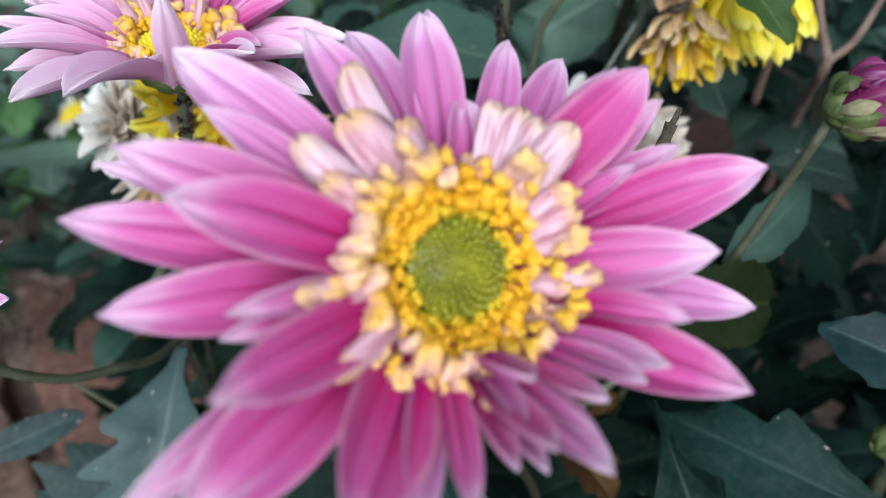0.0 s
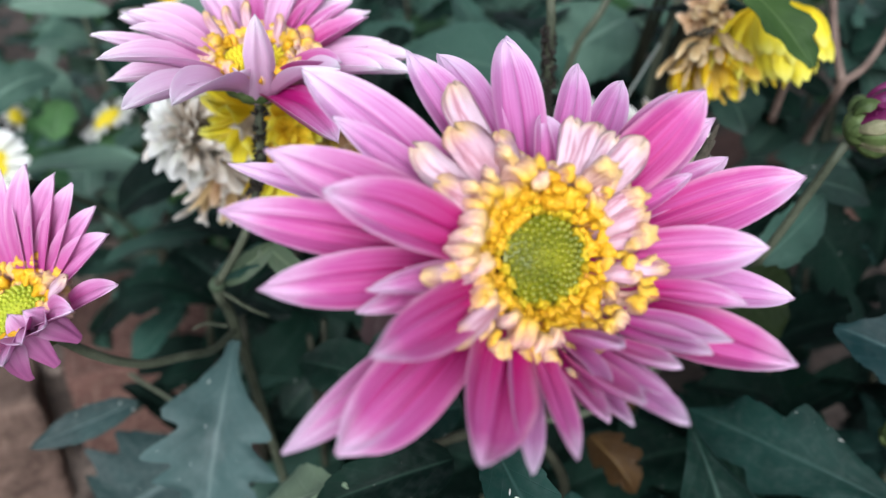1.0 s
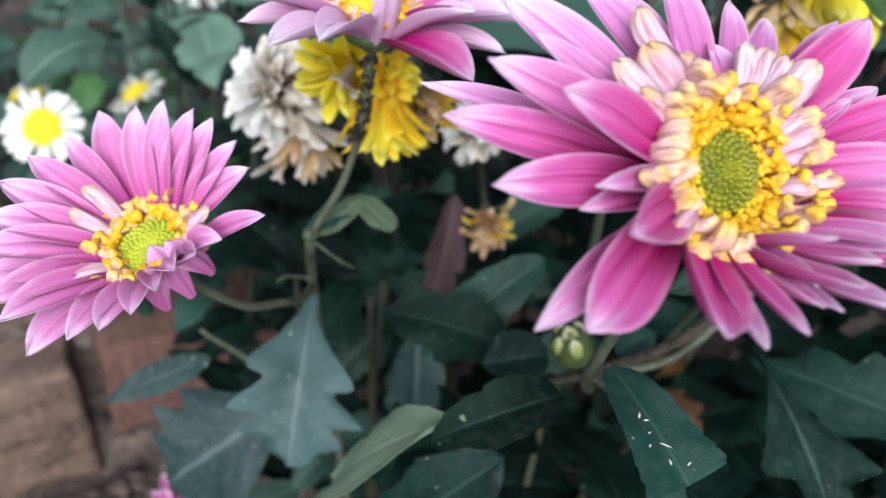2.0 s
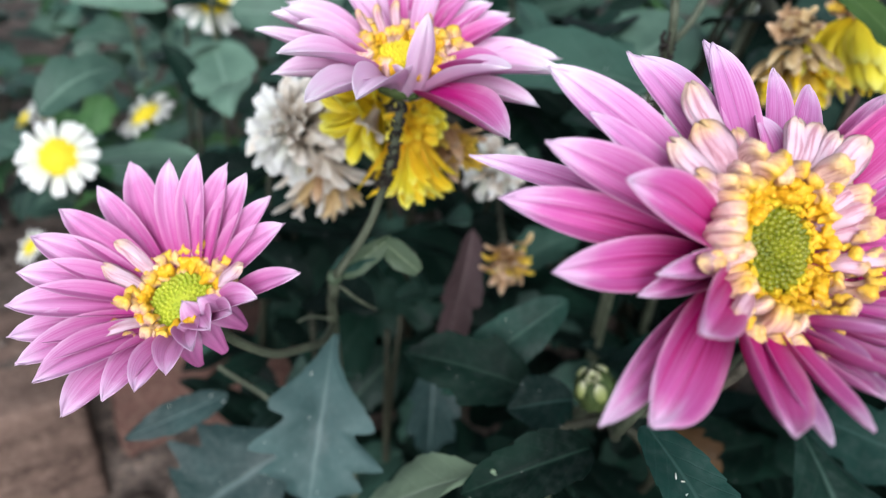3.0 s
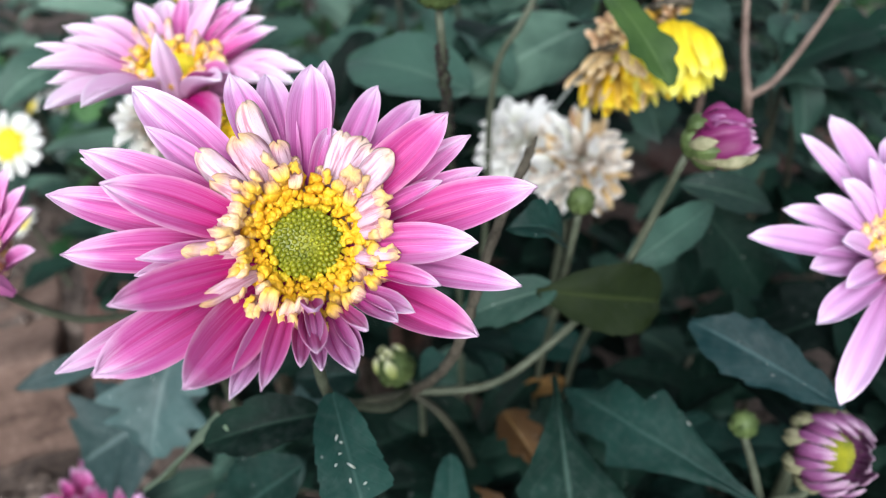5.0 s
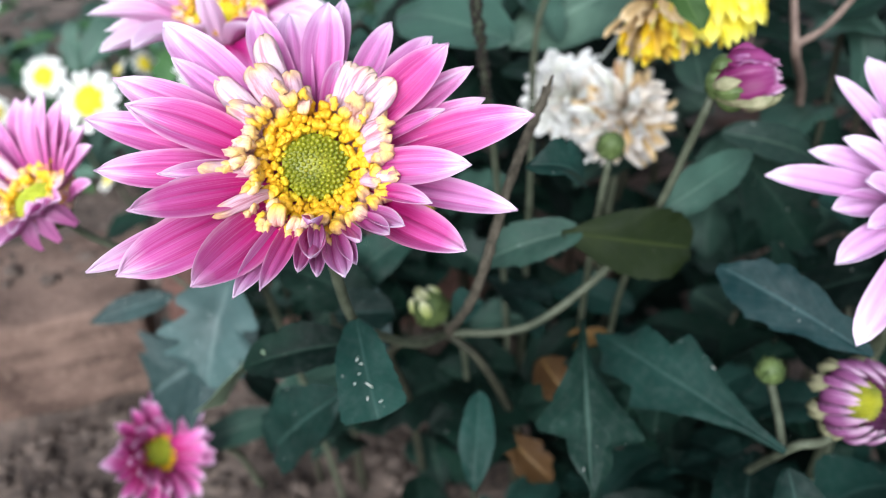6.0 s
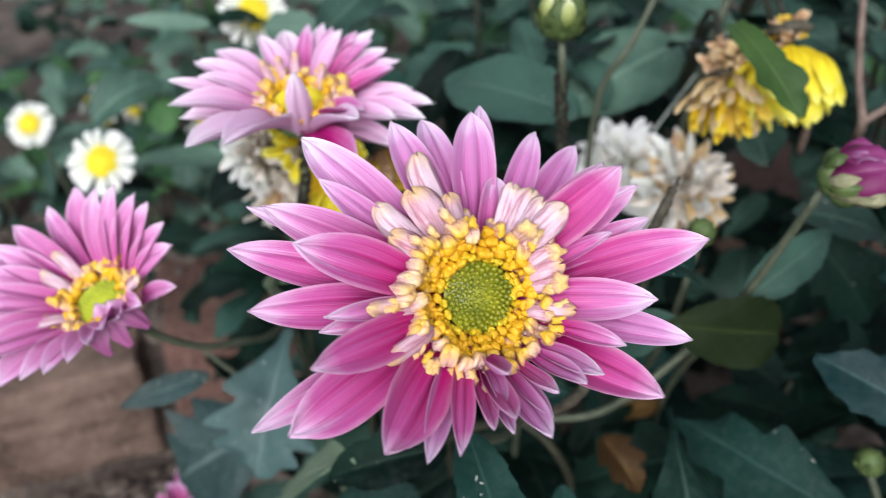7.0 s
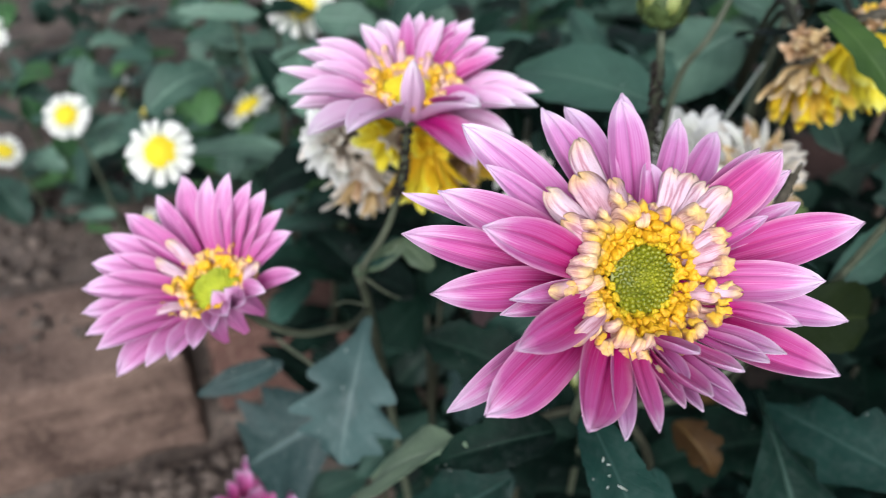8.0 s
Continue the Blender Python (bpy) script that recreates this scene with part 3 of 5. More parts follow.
# ---- leaves ----
def leaf_mesh(length, width, lobes=3, depth=0.35, bow=0.12, fold=0.25, seed=0, tip=1.0, cut=1.0, nu=60, nv=9, wedge=0.82, form=None):
    """A chrysanthemum leaf from its foot at the origin along y: lobed edges that point to the tip, a grooved midrib, a bowed blade."""
    rnd = np.random.RandomState(seed)
    ph = rnd.uniform(0, 6.28, 6)
    skew = rnd.uniform(-0.12, 0.12)

    def shape(u, v):
        w = u * cut
        env = np.clip(np.sin(np.pi * np.clip(w, 0, 1) ** wedge), 0, 1) ** (0.75 * tip) * (1 - 0.15 * w) + 0.035
        env = np.where(w > 0.97, np.maximum(env * (1 - (w - 0.97) / 0.03 * 0.9), 0.01), env)
        s = lobes * (w + skew * np.sign(v)) + ph[0]
        saw = s - np.floor(s)
        notch = np.where(saw < 0.72, (0.72 - saw) / 0.72, (saw - 0.72) / 0.28)
        edge = 1 - depth * notch**1.3 * np.sin(np.pi * np.clip(w, 0, 1)) ** 0.5
        s2 = 2.7 * s
        edge = edge * (1 - (0.06 + 0.15 * depth) * (1 - (s2 - np.floor(s2))))
        if form:
            env = sum(np.interp(w + 0.03 * np.sign(v) + d, *zip(*form)) for d in (-0.03, -0.015, 0.0, 0.015, 0.03)) / 5
            s2 = 7 * w + ph[0]
            edge = 1 - 0.07 * (1 - (s2 - np.floor(s2)))
        half = 0.5 * width * env * edge
        x = v * half
        y = w * length + np.abs(v) * half * 0.35 * np.sin(np.pi * np.clip(w, 0, 1))
        z = bow * length * 4 * u * (1 - u)
        z = z + np.abs(x) * math.tan(fold) - 0.012 * width * np.exp(-((v / 0.12) ** 2))
        z = z + 0.035 * width * (np.sin(9 * u + 2.5 * v + ph[1]) + 0.8 * np.sin(5 * u - 4 * v + ph[2])) * np.abs(v)
        return np.stack([x, y, z], -1)

    return sheet("leaf", shape, nu, nv, 0.0005)


def laid(foot, end, face):
    """The pose that lays a leaf from foot towards end with its upper side to face; and the length between."""
    foot, end = Vector(foot), Vector(end)
    y = (end - foot).normalized()
    z = Vector(face)
    z = (z - y * z.dot(y)).normalized()
    return Matrix.Translation(foot) @ Matrix((y.cross(z), y, z)).transposed().to_4x4(), (end - foot).length


def leaf(thing, foot, end, width, face=(0, -0.6, 0.8), material=None, lobes=3, depth=0.35, bow=0.1, fold=0.22, seed=0, tip=1.0, cut=1.0, label="", wedge=0.82, form=None):
    m, length = laid(foot, end, face)
    return part("leaf", leaf_mesh(length, width, lobes, depth, bow, fold, seed, tip, cut, wedge=wedge, form=form), material or LEAF_SHADOWED, thing, label, m)


# ---- ground, bricks ----
def soil_height(x, y):
    """The bed behind the brick edging is heaped over the tops of the bricks, and is cloddy near the flowers."""
    behind = (x + 0.230) * -0.483 + (y - 0.303) * 0.876
    lift = 0.079 * min(1.0, max(0.0, (behind - 0.010) / 0.035)) ** 0.6
    near = max(0.0, 1.0 - math.hypot(x, y - 0.4) / 3.0)
    clod = noise.fractal(Vector((x * 14, y * 14, 0.3)), 0.9, 2.1, 4) * 0.008 + noise.noise(Vector((x * 60, y * 60, 4.0))) * 0.004
    return lift * near + clod * near - 0.004


def ground():
    steps = sorted({round(s * v, 4) for s in (-1, 1) for v in [i * 0.012 for i in range(0, 66)] + [0.85, 1.0, 1.3, 1.8, 2.5, 4, 8, 20, 60, 200, 600]})
    n = len(steps)
    verts = [(x, y + 0.35, soil_height(x, y + 0.35)) for x in steps for y in steps]
    faces = [(i * n + j, (i + 1) * n + j, (i + 1) * n + j + 1, i * n + j + 1) for i in range(n - 1) for j in range(n - 1)]
    ob = new("ground", mesh_of("ground", verts, faces))
    ob.data.materials.append(SOIL)
    return tagged(ob, "dry brown cloddy garden soil", "ground", kind="structure")


def brick_mesh(l, w, h, seed):
    """A worn brick with rounded, chipped edges, from its lower front right corner: -x along, y back."""
    bm = bmesh.new()
    bmesh.ops.create_cube(bm, size=1.0, matrix=Matrix.Translation((-l / 2, w / 2, h / 2)) @ Matrix.Diagonal((l, w, h, 1)))
    bmesh.ops.bevel(bm, geom=bm.edges[:], offset=0.006, segments=3, profile=0.6, affect="EDGES")
    bmesh.ops.subdivide_edges(bm, edges=[e for e in bm.edges if e.calc_length() > 0.02], cuts=7, use_grid_fill=True)
    for v in bm.verts:
        q = v.co * 30 + Vector((seed * 7.0, 0, 0))
        v.co += 0.0032 * noise.noise_vector(q) + 0.0012 * noise.noise_vector(q * 4)
    me = bpy.data.meshes.new("brick")
    bm.to_mesh(me), bm.free()
    me.shade_smooth()
    return me


def bricks():
    row = pose(-0.2300, 0.3030, -0.006, 0, 0, 28.9)
    edging = tagged(new("brick_edging"), "row of weathered bricks edging the flower bed", "edging", kind="structure")
    WORLD[edging] = Matrix.Identity(4)
    for k, (x, y, turn, tone) in enumerate(((0.0, 0.0, 0.0, BRICK), (-0.238, 0.004, 1.5, BRICK), (-0.478, -0.003, -2.0, BRICK_RED), (0.245, 0.006, -1.5, BRICK_RED), (0.490, 0.002, 1.2, BRICK), (0.735, 0.004, -1.0, BRICK_RED))):
        part("brick", brick_mesh(0.232, 0.112, 0.078, k), tone, edging, "weathered buff brick" if tone == BRICK else "dull red brick", row @ pose(x, y, 0, 0, 0, turn))


def clods():
    """Crumbs of earth and small stones before and behind the bricks."""
    rnd, verts, faces = random.Random(5), [], []
    bm = bmesh.new()
    bmesh.ops.create_icosphere(bm, subdivisions=2, radius=1.0)
    ball = [v.co.copy() for v in bm.verts]
    tris = [[v.index for v in f.verts] for f in bm.faces]
    bm.free()
    for k in range(2300):
        x, y = (rnd.uniform(-0.7, 0.35), rnd.uniform(0.05, 1.3)) if k < 600 else (rnd.uniform(-0.40, 0.0), rnd.uniform(0.12, 0.32)) if k < 1500 else (rnd.uniform(-0.50, -0.15), rnd.uniform(0.22, 0.50))
        if -0.012 < (x + 0.230) * -0.483 + (y - 0.303) * 0.876 < 0.035:
            continue
        s = rnd.choice((0.0012, 0.0016, 0.002, 0.003, 0.004, 0.006))
        c, q, i0 = Vector((x, y, soil_height(x, y) + 0.2 * s)), rnd.uniform(0, 90), len(verts)
        flat = rnd.uniform(0.5, 0.9)
        verts += [c + s * (1 + 0.45 * noise.noise(p * 1.3 + Vector((q, 0, 0)))) * Vector((p.x, p.y, p.z * flat)) for p in ball]
        faces += [[i + i0 for i in t] for t in tris]
    ob = new("soil_crumbs", mesh_of("soil_crumbs", verts, faces))
    ob.data.materials.append(SOIL)
    tagged(ob, "loose crumbs of dry earth and grit", "soil", kind="stuff")


ground()
bricks()
clods()


# ---- the large pink chrysanthemum ----
def large_flower():
    at, axis = (0.0019, 0.0853, 0.3038), (0.28, -0.68, 0.68)
    head = facing(at, axis)
    thing = root("chrysanthemum_flower", (0.0300, 0.2300, 0.0), "large pink chrysanthemum in full bloom with a green-yellow centre", "flower", "pink chrysanthemums")

    def petal(az, reach, rise, width, material=PINK, **more):
        form = {"roll": 0.6, "nu": 24, "nv": 17, "blunt": 2.0, **more}
        part("petal", petal_mesh(az, reach, rise, width, seed=int(az * 7 + reach), **form), material, thing, m=head)

    # the back row, from the top round by the left
    petal(95, 39.3, -1.5, 9.6, PALE_PINK, foot=1, bow=1.5)
    petal(91, 43.1, -7.2, 6.5, PALE_PINK, foot=-1, bow=2.0)
    petal(74, 39.1, -2.9, 6.8, PALE_PINK, bow=2.0)
    petal(61, 41.7, -4.3, 7.6, PALE_PINK, bow=2.5)
    petal(49, 35.0, 15.3, 9.8, DEEP_PINK, bow=1.5, foot=1)
    petal(53, 35.0, 10.8, 6.8, bow=1.0, foot=-1)
    petal(41, 38.4, 8.9, 6.4, bow=1.0, foot=-1)
    petal(31, 37.9, 6.7, 5.8, bow=1.5)
    petal(32, 28.6, 8.5, 4.4, DEEP_PINK, bow=2.5, roll=1.3, foot=1)
    petal(20, 44.9, 12.9, 10.4, DEEP_PINK, bow=1.0, blunt=1.8)
    petal(3, 30.1, 17.6, 8.4, bow=2.0, foot=1)
    petal(355, 41.6, 8.7, 7.0, PALE_PINK, bow=2.5, foot=-1)
    petal(342, 24.5, 20.4, 4.6, PINK, bow=1.5, foot=8, roll=1.1, base=14)
    petal(333, 34.3, 20.6, 9.6, DEEP_PINK, bow=-1.0)
    # the small front ones, cupped and close together
    petal(325, 22.7, 23.0, 5.2, PALE_PINK, bow=-1.0, foot=4, roll=1.2, base=11.5)
    petal(318, 21.8, 22.0, 5.2, PALE_PINK, bow=-1.0, foot=4, roll=1.2, base=11.5)
    petal(304, 20.2, 22.4, 4.4, PINK, bow=-1.0, foot=4, roll=1.4, base=11.5)
    petal(280, 20.5, 18.5, 4.2, PALE_PINK, bow=1.0, foot=4, roll=1.3, base=11.5)
    petal(279, 14.8, 24.0, 5.0, PALE_PINK, bow=-0.5, foot=7, roll=1.2, base=11.0)
    petal(279, 21.8, 26.5, 6.2, PINK, bow=-1.0, foot=4, roll=1.2, base=11.5)
    petal(292, 25.7, 25.8, 6.4, PALE_PINK, bow=-1.0, foot=4, roll=0.9, base=11.5)
    petal(273, 23.6, 21.7, 4.8, PINK, bow=-1.0, foot=4, roll=1.3, base=11.5)
    petal(281, 24.3, 21.4, 4.4, PALE_PINK, bow=-1.0, foot=4, roll=1.2, base=11.5)
    petal(298, 23.5, 21.0, 4.4, PALE_PINK, bow=-1.0, foot=4, roll=1.2, base=11.5)
    petal(261, 28.2, 24.4, 5.2, DEEP_PINK, bow=-1.0, foot=1, roll=1.0)
    petal(253, 31.0, 22.1, 5.8, PALE_PINK, bow=-1.0, foot=0, roll=0.9)
    petal(241, 33.0, 23.5, 11.4, DEEP_PINK, bow=-1.0, foot=1)
    petal(222, 41.7, 15.8, 11.5, DEEP_PINK, bow=0.3, blunt=2.6)
    petal(217, 46.3, 13.7, 6.6, bow=0.3, foot=-2)
    petal(211, 33.6, 23.8, 8.4, DEEP_PINK, bow=0.3, foot=3)
    petal(200, 30.1, 10.0, 5.6, DEEP_PINK, bow=2.0, roll=1.2)
    petal(196, 29.0, 14.0, 5.0, bow=2.0, roll=1.2, foot=2)
    petal(191, 41.7, 9.2, 8.6, DEEP_PINK, bow=1.5)
    petal(176, 46.6, 4.3, 8.6, DEEP_PINK, bow=1.0)
    petal(175, 34.8, 18.3, 9.6, DEEP_PINK, bow=1.5, foot=2)
    petal(165, 42.7, 8.5, 9.0, bow=1.0, foot=1)
    petal(162, 48.1, -9.8, 5.0, PALE_PINK, bow=3.0, foot=-3)
    petal(150, 37.0, 5.0, 6.0, PALE_PINK, bow=1.0, foot=1)
    petal(143, 45.7, 0.3, 10.4, PALE_PINK, bow=2.0)
    petal(119, 39.5, -4.9, 8.4, PALE_PINK, bow=4.0, tip_curl=1.5)
    petal(108, 40.8, -9.5, 7.6, PALE_PINK, bow=5.0)
    petal(85, 25.2, 1.3, 6.4, bow=3.0, foot=2)

    # pale rolled quills behind the button, and a few strays
    def quill(az, reach, rise, width, bow=2.5, material=QUILL):
        part("quill", quill_mesh(az, reach, rise, 0.9 * width, bow=bow, seed=int(az)), material, thing, m=head)

    quill(121, 29.6, 4.8, 5.6, 2.0, PALE_QUILL)
    quill(129, 23.8, 6.9, 7.0)
    quill(148, 25.6, 8.0, 5.2, material=PALE_QUILL)
    quill(115, 20.2, 6.4, 4.8)
    quill(107, 17.0, 5.0, 3.4)
    quill(153, 20.5, 9.5, 4.8)
    quill(78, 22.7, 6.6, 4.6, material=PALE_QUILL)
    quill(70, 23.0, 7.5, 5.2, material=PALE_QUILL)
    quill(61, 22.0, 9.5, 5.0, material=PALE_QUILL)
    quill(53, 22.8, 11.8, 5.4, 2.0, PALE_QUILL)
    quill(83, 15.2, 6.2, 3.6, 1.5)
    quill(47, 18.2, 8.6, 4.2)
    quill(38, 17.2, 9.8, 4.2)
    quill(28, 16.6, 11.0, 4.2)
    quill(17, 16.0, 9.4, 4.0)
    quill(355, 17.6, 11.2, 3.0, 2.0)
    quill(350, 14.4, 9.6, 3.0, 2.0)
    quill(196, 22.1, 12.2, 3.6)
    quill(221, 22.6, 13.2, 3.4, 3.0)
    button = head @ pose(0, 0, 0.0058, 15, 8, 0)
    part("disc", disc_mesh(6.4, 1.9, 120, 0.60, 0.0, 3), DISC, thing, "tight green-yellow button of unopened florets", button)
    crown = head @ pose(0, 0, 0.0058, 8, 4, 0)
    ring(thing, button, CRUMBS, LEMON, 32, 6.7, -1.5, 18, size=0.54)
    ring(thing, button, CRUMBS, GOLD, 34, 7.8, -1.3, 11, size=0.66)
    ring(thing, crown, CRUMBS, GOLD, 38, 9.0, -0.9, 12, size=0.74)
    ring(thing, crown, CRUMBS, (GOLD, GOLD, FLORET), 38, 10.3, -1.0, 15, size=0.80)
    ring(thing, crown, HOODS, FLORET, 30, 10.0, -2.6, 13, size=0.66)
    ring(thing, crown, HOODS, (FLORET, CREAM_FLORET, CREAM_FLORET), 38, 10.9, -1.0, 14, size=0.74, gap=(10, 150))
    ring(thing, crown, HOODS, CREAM_FLORET, 56, 11.8, -1.2, 16, size=0.74, only=(155, 300))
    ring(thing, crown, HOODS, (FLORET, CREAM_FLORET), 40, 10.9, -1.6, 19, size=0.72, only=(104, 156))
    ring(thing, crown, LONG_FLORETS, CREAM_FLORET, 30, 9.0, -3.0, 17, size=0.78, only=(24, 60))
    calyx(thing, head, 9.0, 6.0)
    stalk(thing, [(0.0106, 0.1605, 0.1990), (0.0060, 0.1400, 0.2110), (-0.0020, 0.1180, 0.2330), (-0.0035, 0.1070, 0.2480), (-0.0015, 0.0950, 0.2760), (0.0008, 0.0885, 0.2995)], 0.0014, 0.0014)
    stalk(thing, [(0.0300, 0.2300, 0.0), (0.0330, 0.2050, 0.10), (0.0310, 0.1650, 0.1650), (0.0220, 0.1590, 0.1900), (0.0106, 0.1605, 0.1990)], 0.0018, 0.0014, STEM_SHADOWED, "lower_stem")
    leaf(thing, (-0.0008, 0.1040, 0.2492), (0.0112, 0.0795, 0.2392), 0.0180, (0.1, -0.75, 0.65), LEAF_TEAL, 2, 0.08, 0.06, 0.30, 21, label="dark green leaf with a torn straight tip", form=((0, 0.14), (0.08, 0.42), (0.3, 0.72), (0.6, 0.88), (0.85, 1.0), (0.96, 0.98), (1, 0.93)))
    m, length = laid((-0.0008, 0.1040, 0.2492), (0.0112, 0.0795, 0.2392), (0.1, -0.75, 0.65))
    for u, x, long, turn in ((0.42, 1.2, 1.4, 60), (0.50, 0.4, 0.9, -30), (0.58, 1.4, 1.0, 15), (0.74, -0.8, 2.6, -50), (0.80, 1.0, 1.2, 80), (0.66, 3.0, 0.8, 40), (0.88, -2.5, 1.0, 20)):
        fleck = petal_mesh(0, long, 0, 0.35, base=0, bow=0.05, roll=0.6, nu=5, nv=3, thick=0.12, crinkle=0.0)
        part("fleck", fleck, WHITE, thing, m=m @ pose(x * MM, u * length, 0.06 * length * 4 * u * (1 - u) + abs(x) * MM * 0.31 + 0.0005, 0, 0, turn))
    return thing


large_flower()


# ---- the other pink chrysanthemums ----
def bloom(thing, head, rows, seed, count, reach, rise, width, material=PINK, inner=0, button=6.0, lime=LIME, gold=True, gaps=(), bare=None, blunt=2.8):
    """A daisy-like head: rows of its own petals, then a loose ring of others between them."""
    rnd = random.Random(seed)
    for az, r, h, w, *more in rows:
        part("petal", petal_mesh(az, r, h, w, blunt=blunt, bow=rnd.uniform(1, 3), roll=rnd.uniform(0.6, 1.0), foot=rnd.uniform(-1, 1), seed=rnd.randrange(999), sway=rnd.uniform(-6, 6)), more[0] if more else material, thing, m=head)
    for k in range(count + inner):
        az = 360 * (k + rnd.uniform(-0.3, 0.3)) / count
        if any(a < az % 360 < b for a, b in gaps):
            continue
        f = 1.0 if k < count else 0.72
        part("petal", petal_mesh(az, reach * f * rnd.uniform(0.9, 1.08), rise * rnd.uniform(0.6, 1.3) + (4 if f < 1 else 0), width * rnd.uniform(0.8, 1.1), bow=rnd.uniform(0.5, 3), roll=rnd.uniform(0.6, 1.1), foot=rnd.uniform(-1.5, 0.5) + (1.5 if f < 1 else 0), seed=rnd.randrange(999), sway=rnd.uniform(-8, 8), twist=rnd.uniform(-12, 12)), material, thing, m=head)
    middle = head @ pose(0, 0, 0.0045)
    part("disc", disc_mesh(button, 1.6, 130, 0.6, 0.4, seed), lime, thing, "bright yellow-green button", middle)
    if gold:
        ring(thing, middle, CRUMBS, (GOLD, FLORET), 34, button + 0.6, -1.2, seed + 1, size=0.90)
        ring(thing, middle, FLORETS, (FLORET, CREAM_FLORET), 30, button + 1.0, -4.2, seed + 2, size=0.78, gap=bare)
        ring(thing, middle, CRUMBS, CREAM_FLORET, 28, button + 2.4, -1.4, seed + 3, size=0.95, gap=bare)
    calyx(thing, head, 7.5, 6.0)


def back_flower():
    at = (-0.0565, 0.1644, 0.3065)
    head = facing(at, (0.03, -0.20, 0.98))
    thing = root("chrysanthemum_flower", (-0.0700, 0.2100, 0.0), "pink chrysanthemum seen side on above withered blooms", "flower", "pink chrysanthemums")
    bloom(thing, head, [
        (188, 35.4, 11.6, 8.5, BLUSH), (218, 34.8, 15.0, 10.4, BLUSH), (147, 38.0, 7.0, 10.4, BLUSH), (128, 28.6, 12.1, 7.3, BLUSH), (112, 34.8, 8.5, 9.2, BLUSH), (91, 33.1, 11.3, 6.1, BLUSH),
        (75, 26.9, 13.6, 7.3, BLUSH), (61, 33.0, 12.4, 8.5, BLUSH), (49, 32.1, 9.0, 7.9, BLUSH), (35, 31.8, 9.3, 8.5, BLUSH), (16, 32.5, 5.9, 7.3, BLUSH), (4, 38.8, 5.5, 10.4, BLUSH), (98, 29, 13, 5.5), (84, 30, 12, 5.5), (68, 30, 12, 6), (55, 29, 12, 6), (42, 29, 11, 6)], 31, 1, 30, 6, 6, gaps=((0, 360),), button=7.5, lime=YELLOW, bare=(225, 335), blunt=1.5)
    for az, r, h, w, bow, foot, tone in ((348, 38.7, 7.6, 8.0, 2, 0, BLUSH), (306, 39.7, 4.1, 10.5, 2, -2, PINK), (253, 33.5, 11.5, 9.5, 4, -2, PINK_BACK), (318, 31, 15, 8.0, 2, -3, PINK_BACK), (332, 36, 13, 7.0, 2, -1, BLUSH), (268, 14, 9, 6, 2, -3, PINK_BACK), (236, 37, 9, 9, 3, -1, PINK_BACK),
                                         (335, 35, 2, 8, 2, -2, BLUSH), (203, 33, 5, 8, 2, -2, BLUSH), (165, 35, 9, 8, 2, 0, BLUSH), (176, 30, 14, 7, 2, 1, BLUSH), (330, 26, 12, 7, 2, 1, PINK), (20, 28, 12, 7, 1, 1, PINK), (196, 26, 15, 6, 2, 2, BLUSH)):
        part("petal", petal_mesh(az, r, h, 1.22 * w, bow=bow, foot=foot, blunt=1.5, narrow=0.5, seed=az), tone, thing, m=head)
    part("petal", petal_mesh(290, 13.5, 22.0, 7.6, bow=-1.5, foot=-4, blunt=1.25, narrow=1.15, roll=0.8, tip_curl=0.8, seed=3), PINK_BACK, thing, "pale pointed petal standing up before the button", head)
    for az, r, h in ((130, 14, 12), (108, 13, 13), (148, 16, 11), (60, 12, 11)):
        part("quill", quill_mesh(az, r, h, 2.4, base=8, foot=2, bow=1.5, seed=az), QUILL, thing, m=head)
    stalk(thing, [(-0.0700, 0.2250, 0.0), (-0.0760, 0.2100, 0.12), (-0.0790, 0.1890, 0.2110), (-0.0766, 0.1720, 0.2360), (-0.0762, 0.1690, 0.2425)], 0.0017, 0.0016, name="lower_stem")
    upper = stalk(thing, [(-0.0755, 0.1680, 0.2440), (-0.0660, 0.1700, 0.2600), (-0.0600, 0.1700, 0.2800), (-0.0570, 0.1662, 0.3020)], 0.0012, 0.0011, STEM, "upper_stem", "thin upper stem crowded with black aphids")
    rnd = random.Random(8)
    line = spline([(-0.0625, 0.1700, 0.2720), (-0.0600, 0.1700, 0.2800), (-0.0570, 0.1662, 0.3010)], 20)
    bm = bmesh.new()
    for k in range(150):
        q = rnd.choice(line)
        a, z = rnd.uniform(0, 6.28), rnd.uniform(-0.001, 0.001)
        bmesh.ops.create_icosphere(bm, subdivisions=1, radius=1.0, matrix=Matrix.Translation(q + Vector((0.0015 * math.cos(a), 0.0015 * math.sin(a), z))) @ pose(0, 0, 0, rnd.uniform(0, 180), rnd.uniform(0, 180), 0) @ Matrix.Diagonal((0.0005, 0.0004, 0.0009, 1)))
    me = bpy.data.meshes.new("aphids")
    bm.to_mesh(me), bm.free()
    part("aphid_crust", me, APHID, upper, "crust of tiny black aphids", kind="stuff")
    leaf(thing, (-0.0790, 0.1865, 0.2090), (-0.0840, 0.1480, 0.1690), 0.042, (0.1, -0.8, 0.6), LEAF_DUSTY, 3, 0.42, 0.10, 0.25, 33, form=((0, 0.10), (0.14, 0.16), (0.26, 0.42), (0.36, 0.84), (0.42, 0.88), (0.47, 0.42), (0.56, 1.0), (0.63, 1.06), (0.68, 0.48), (0.76, 0.82), (0.81, 0.80), (0.86, 0.34), (0.93, 0.40), (1, 0.03)))
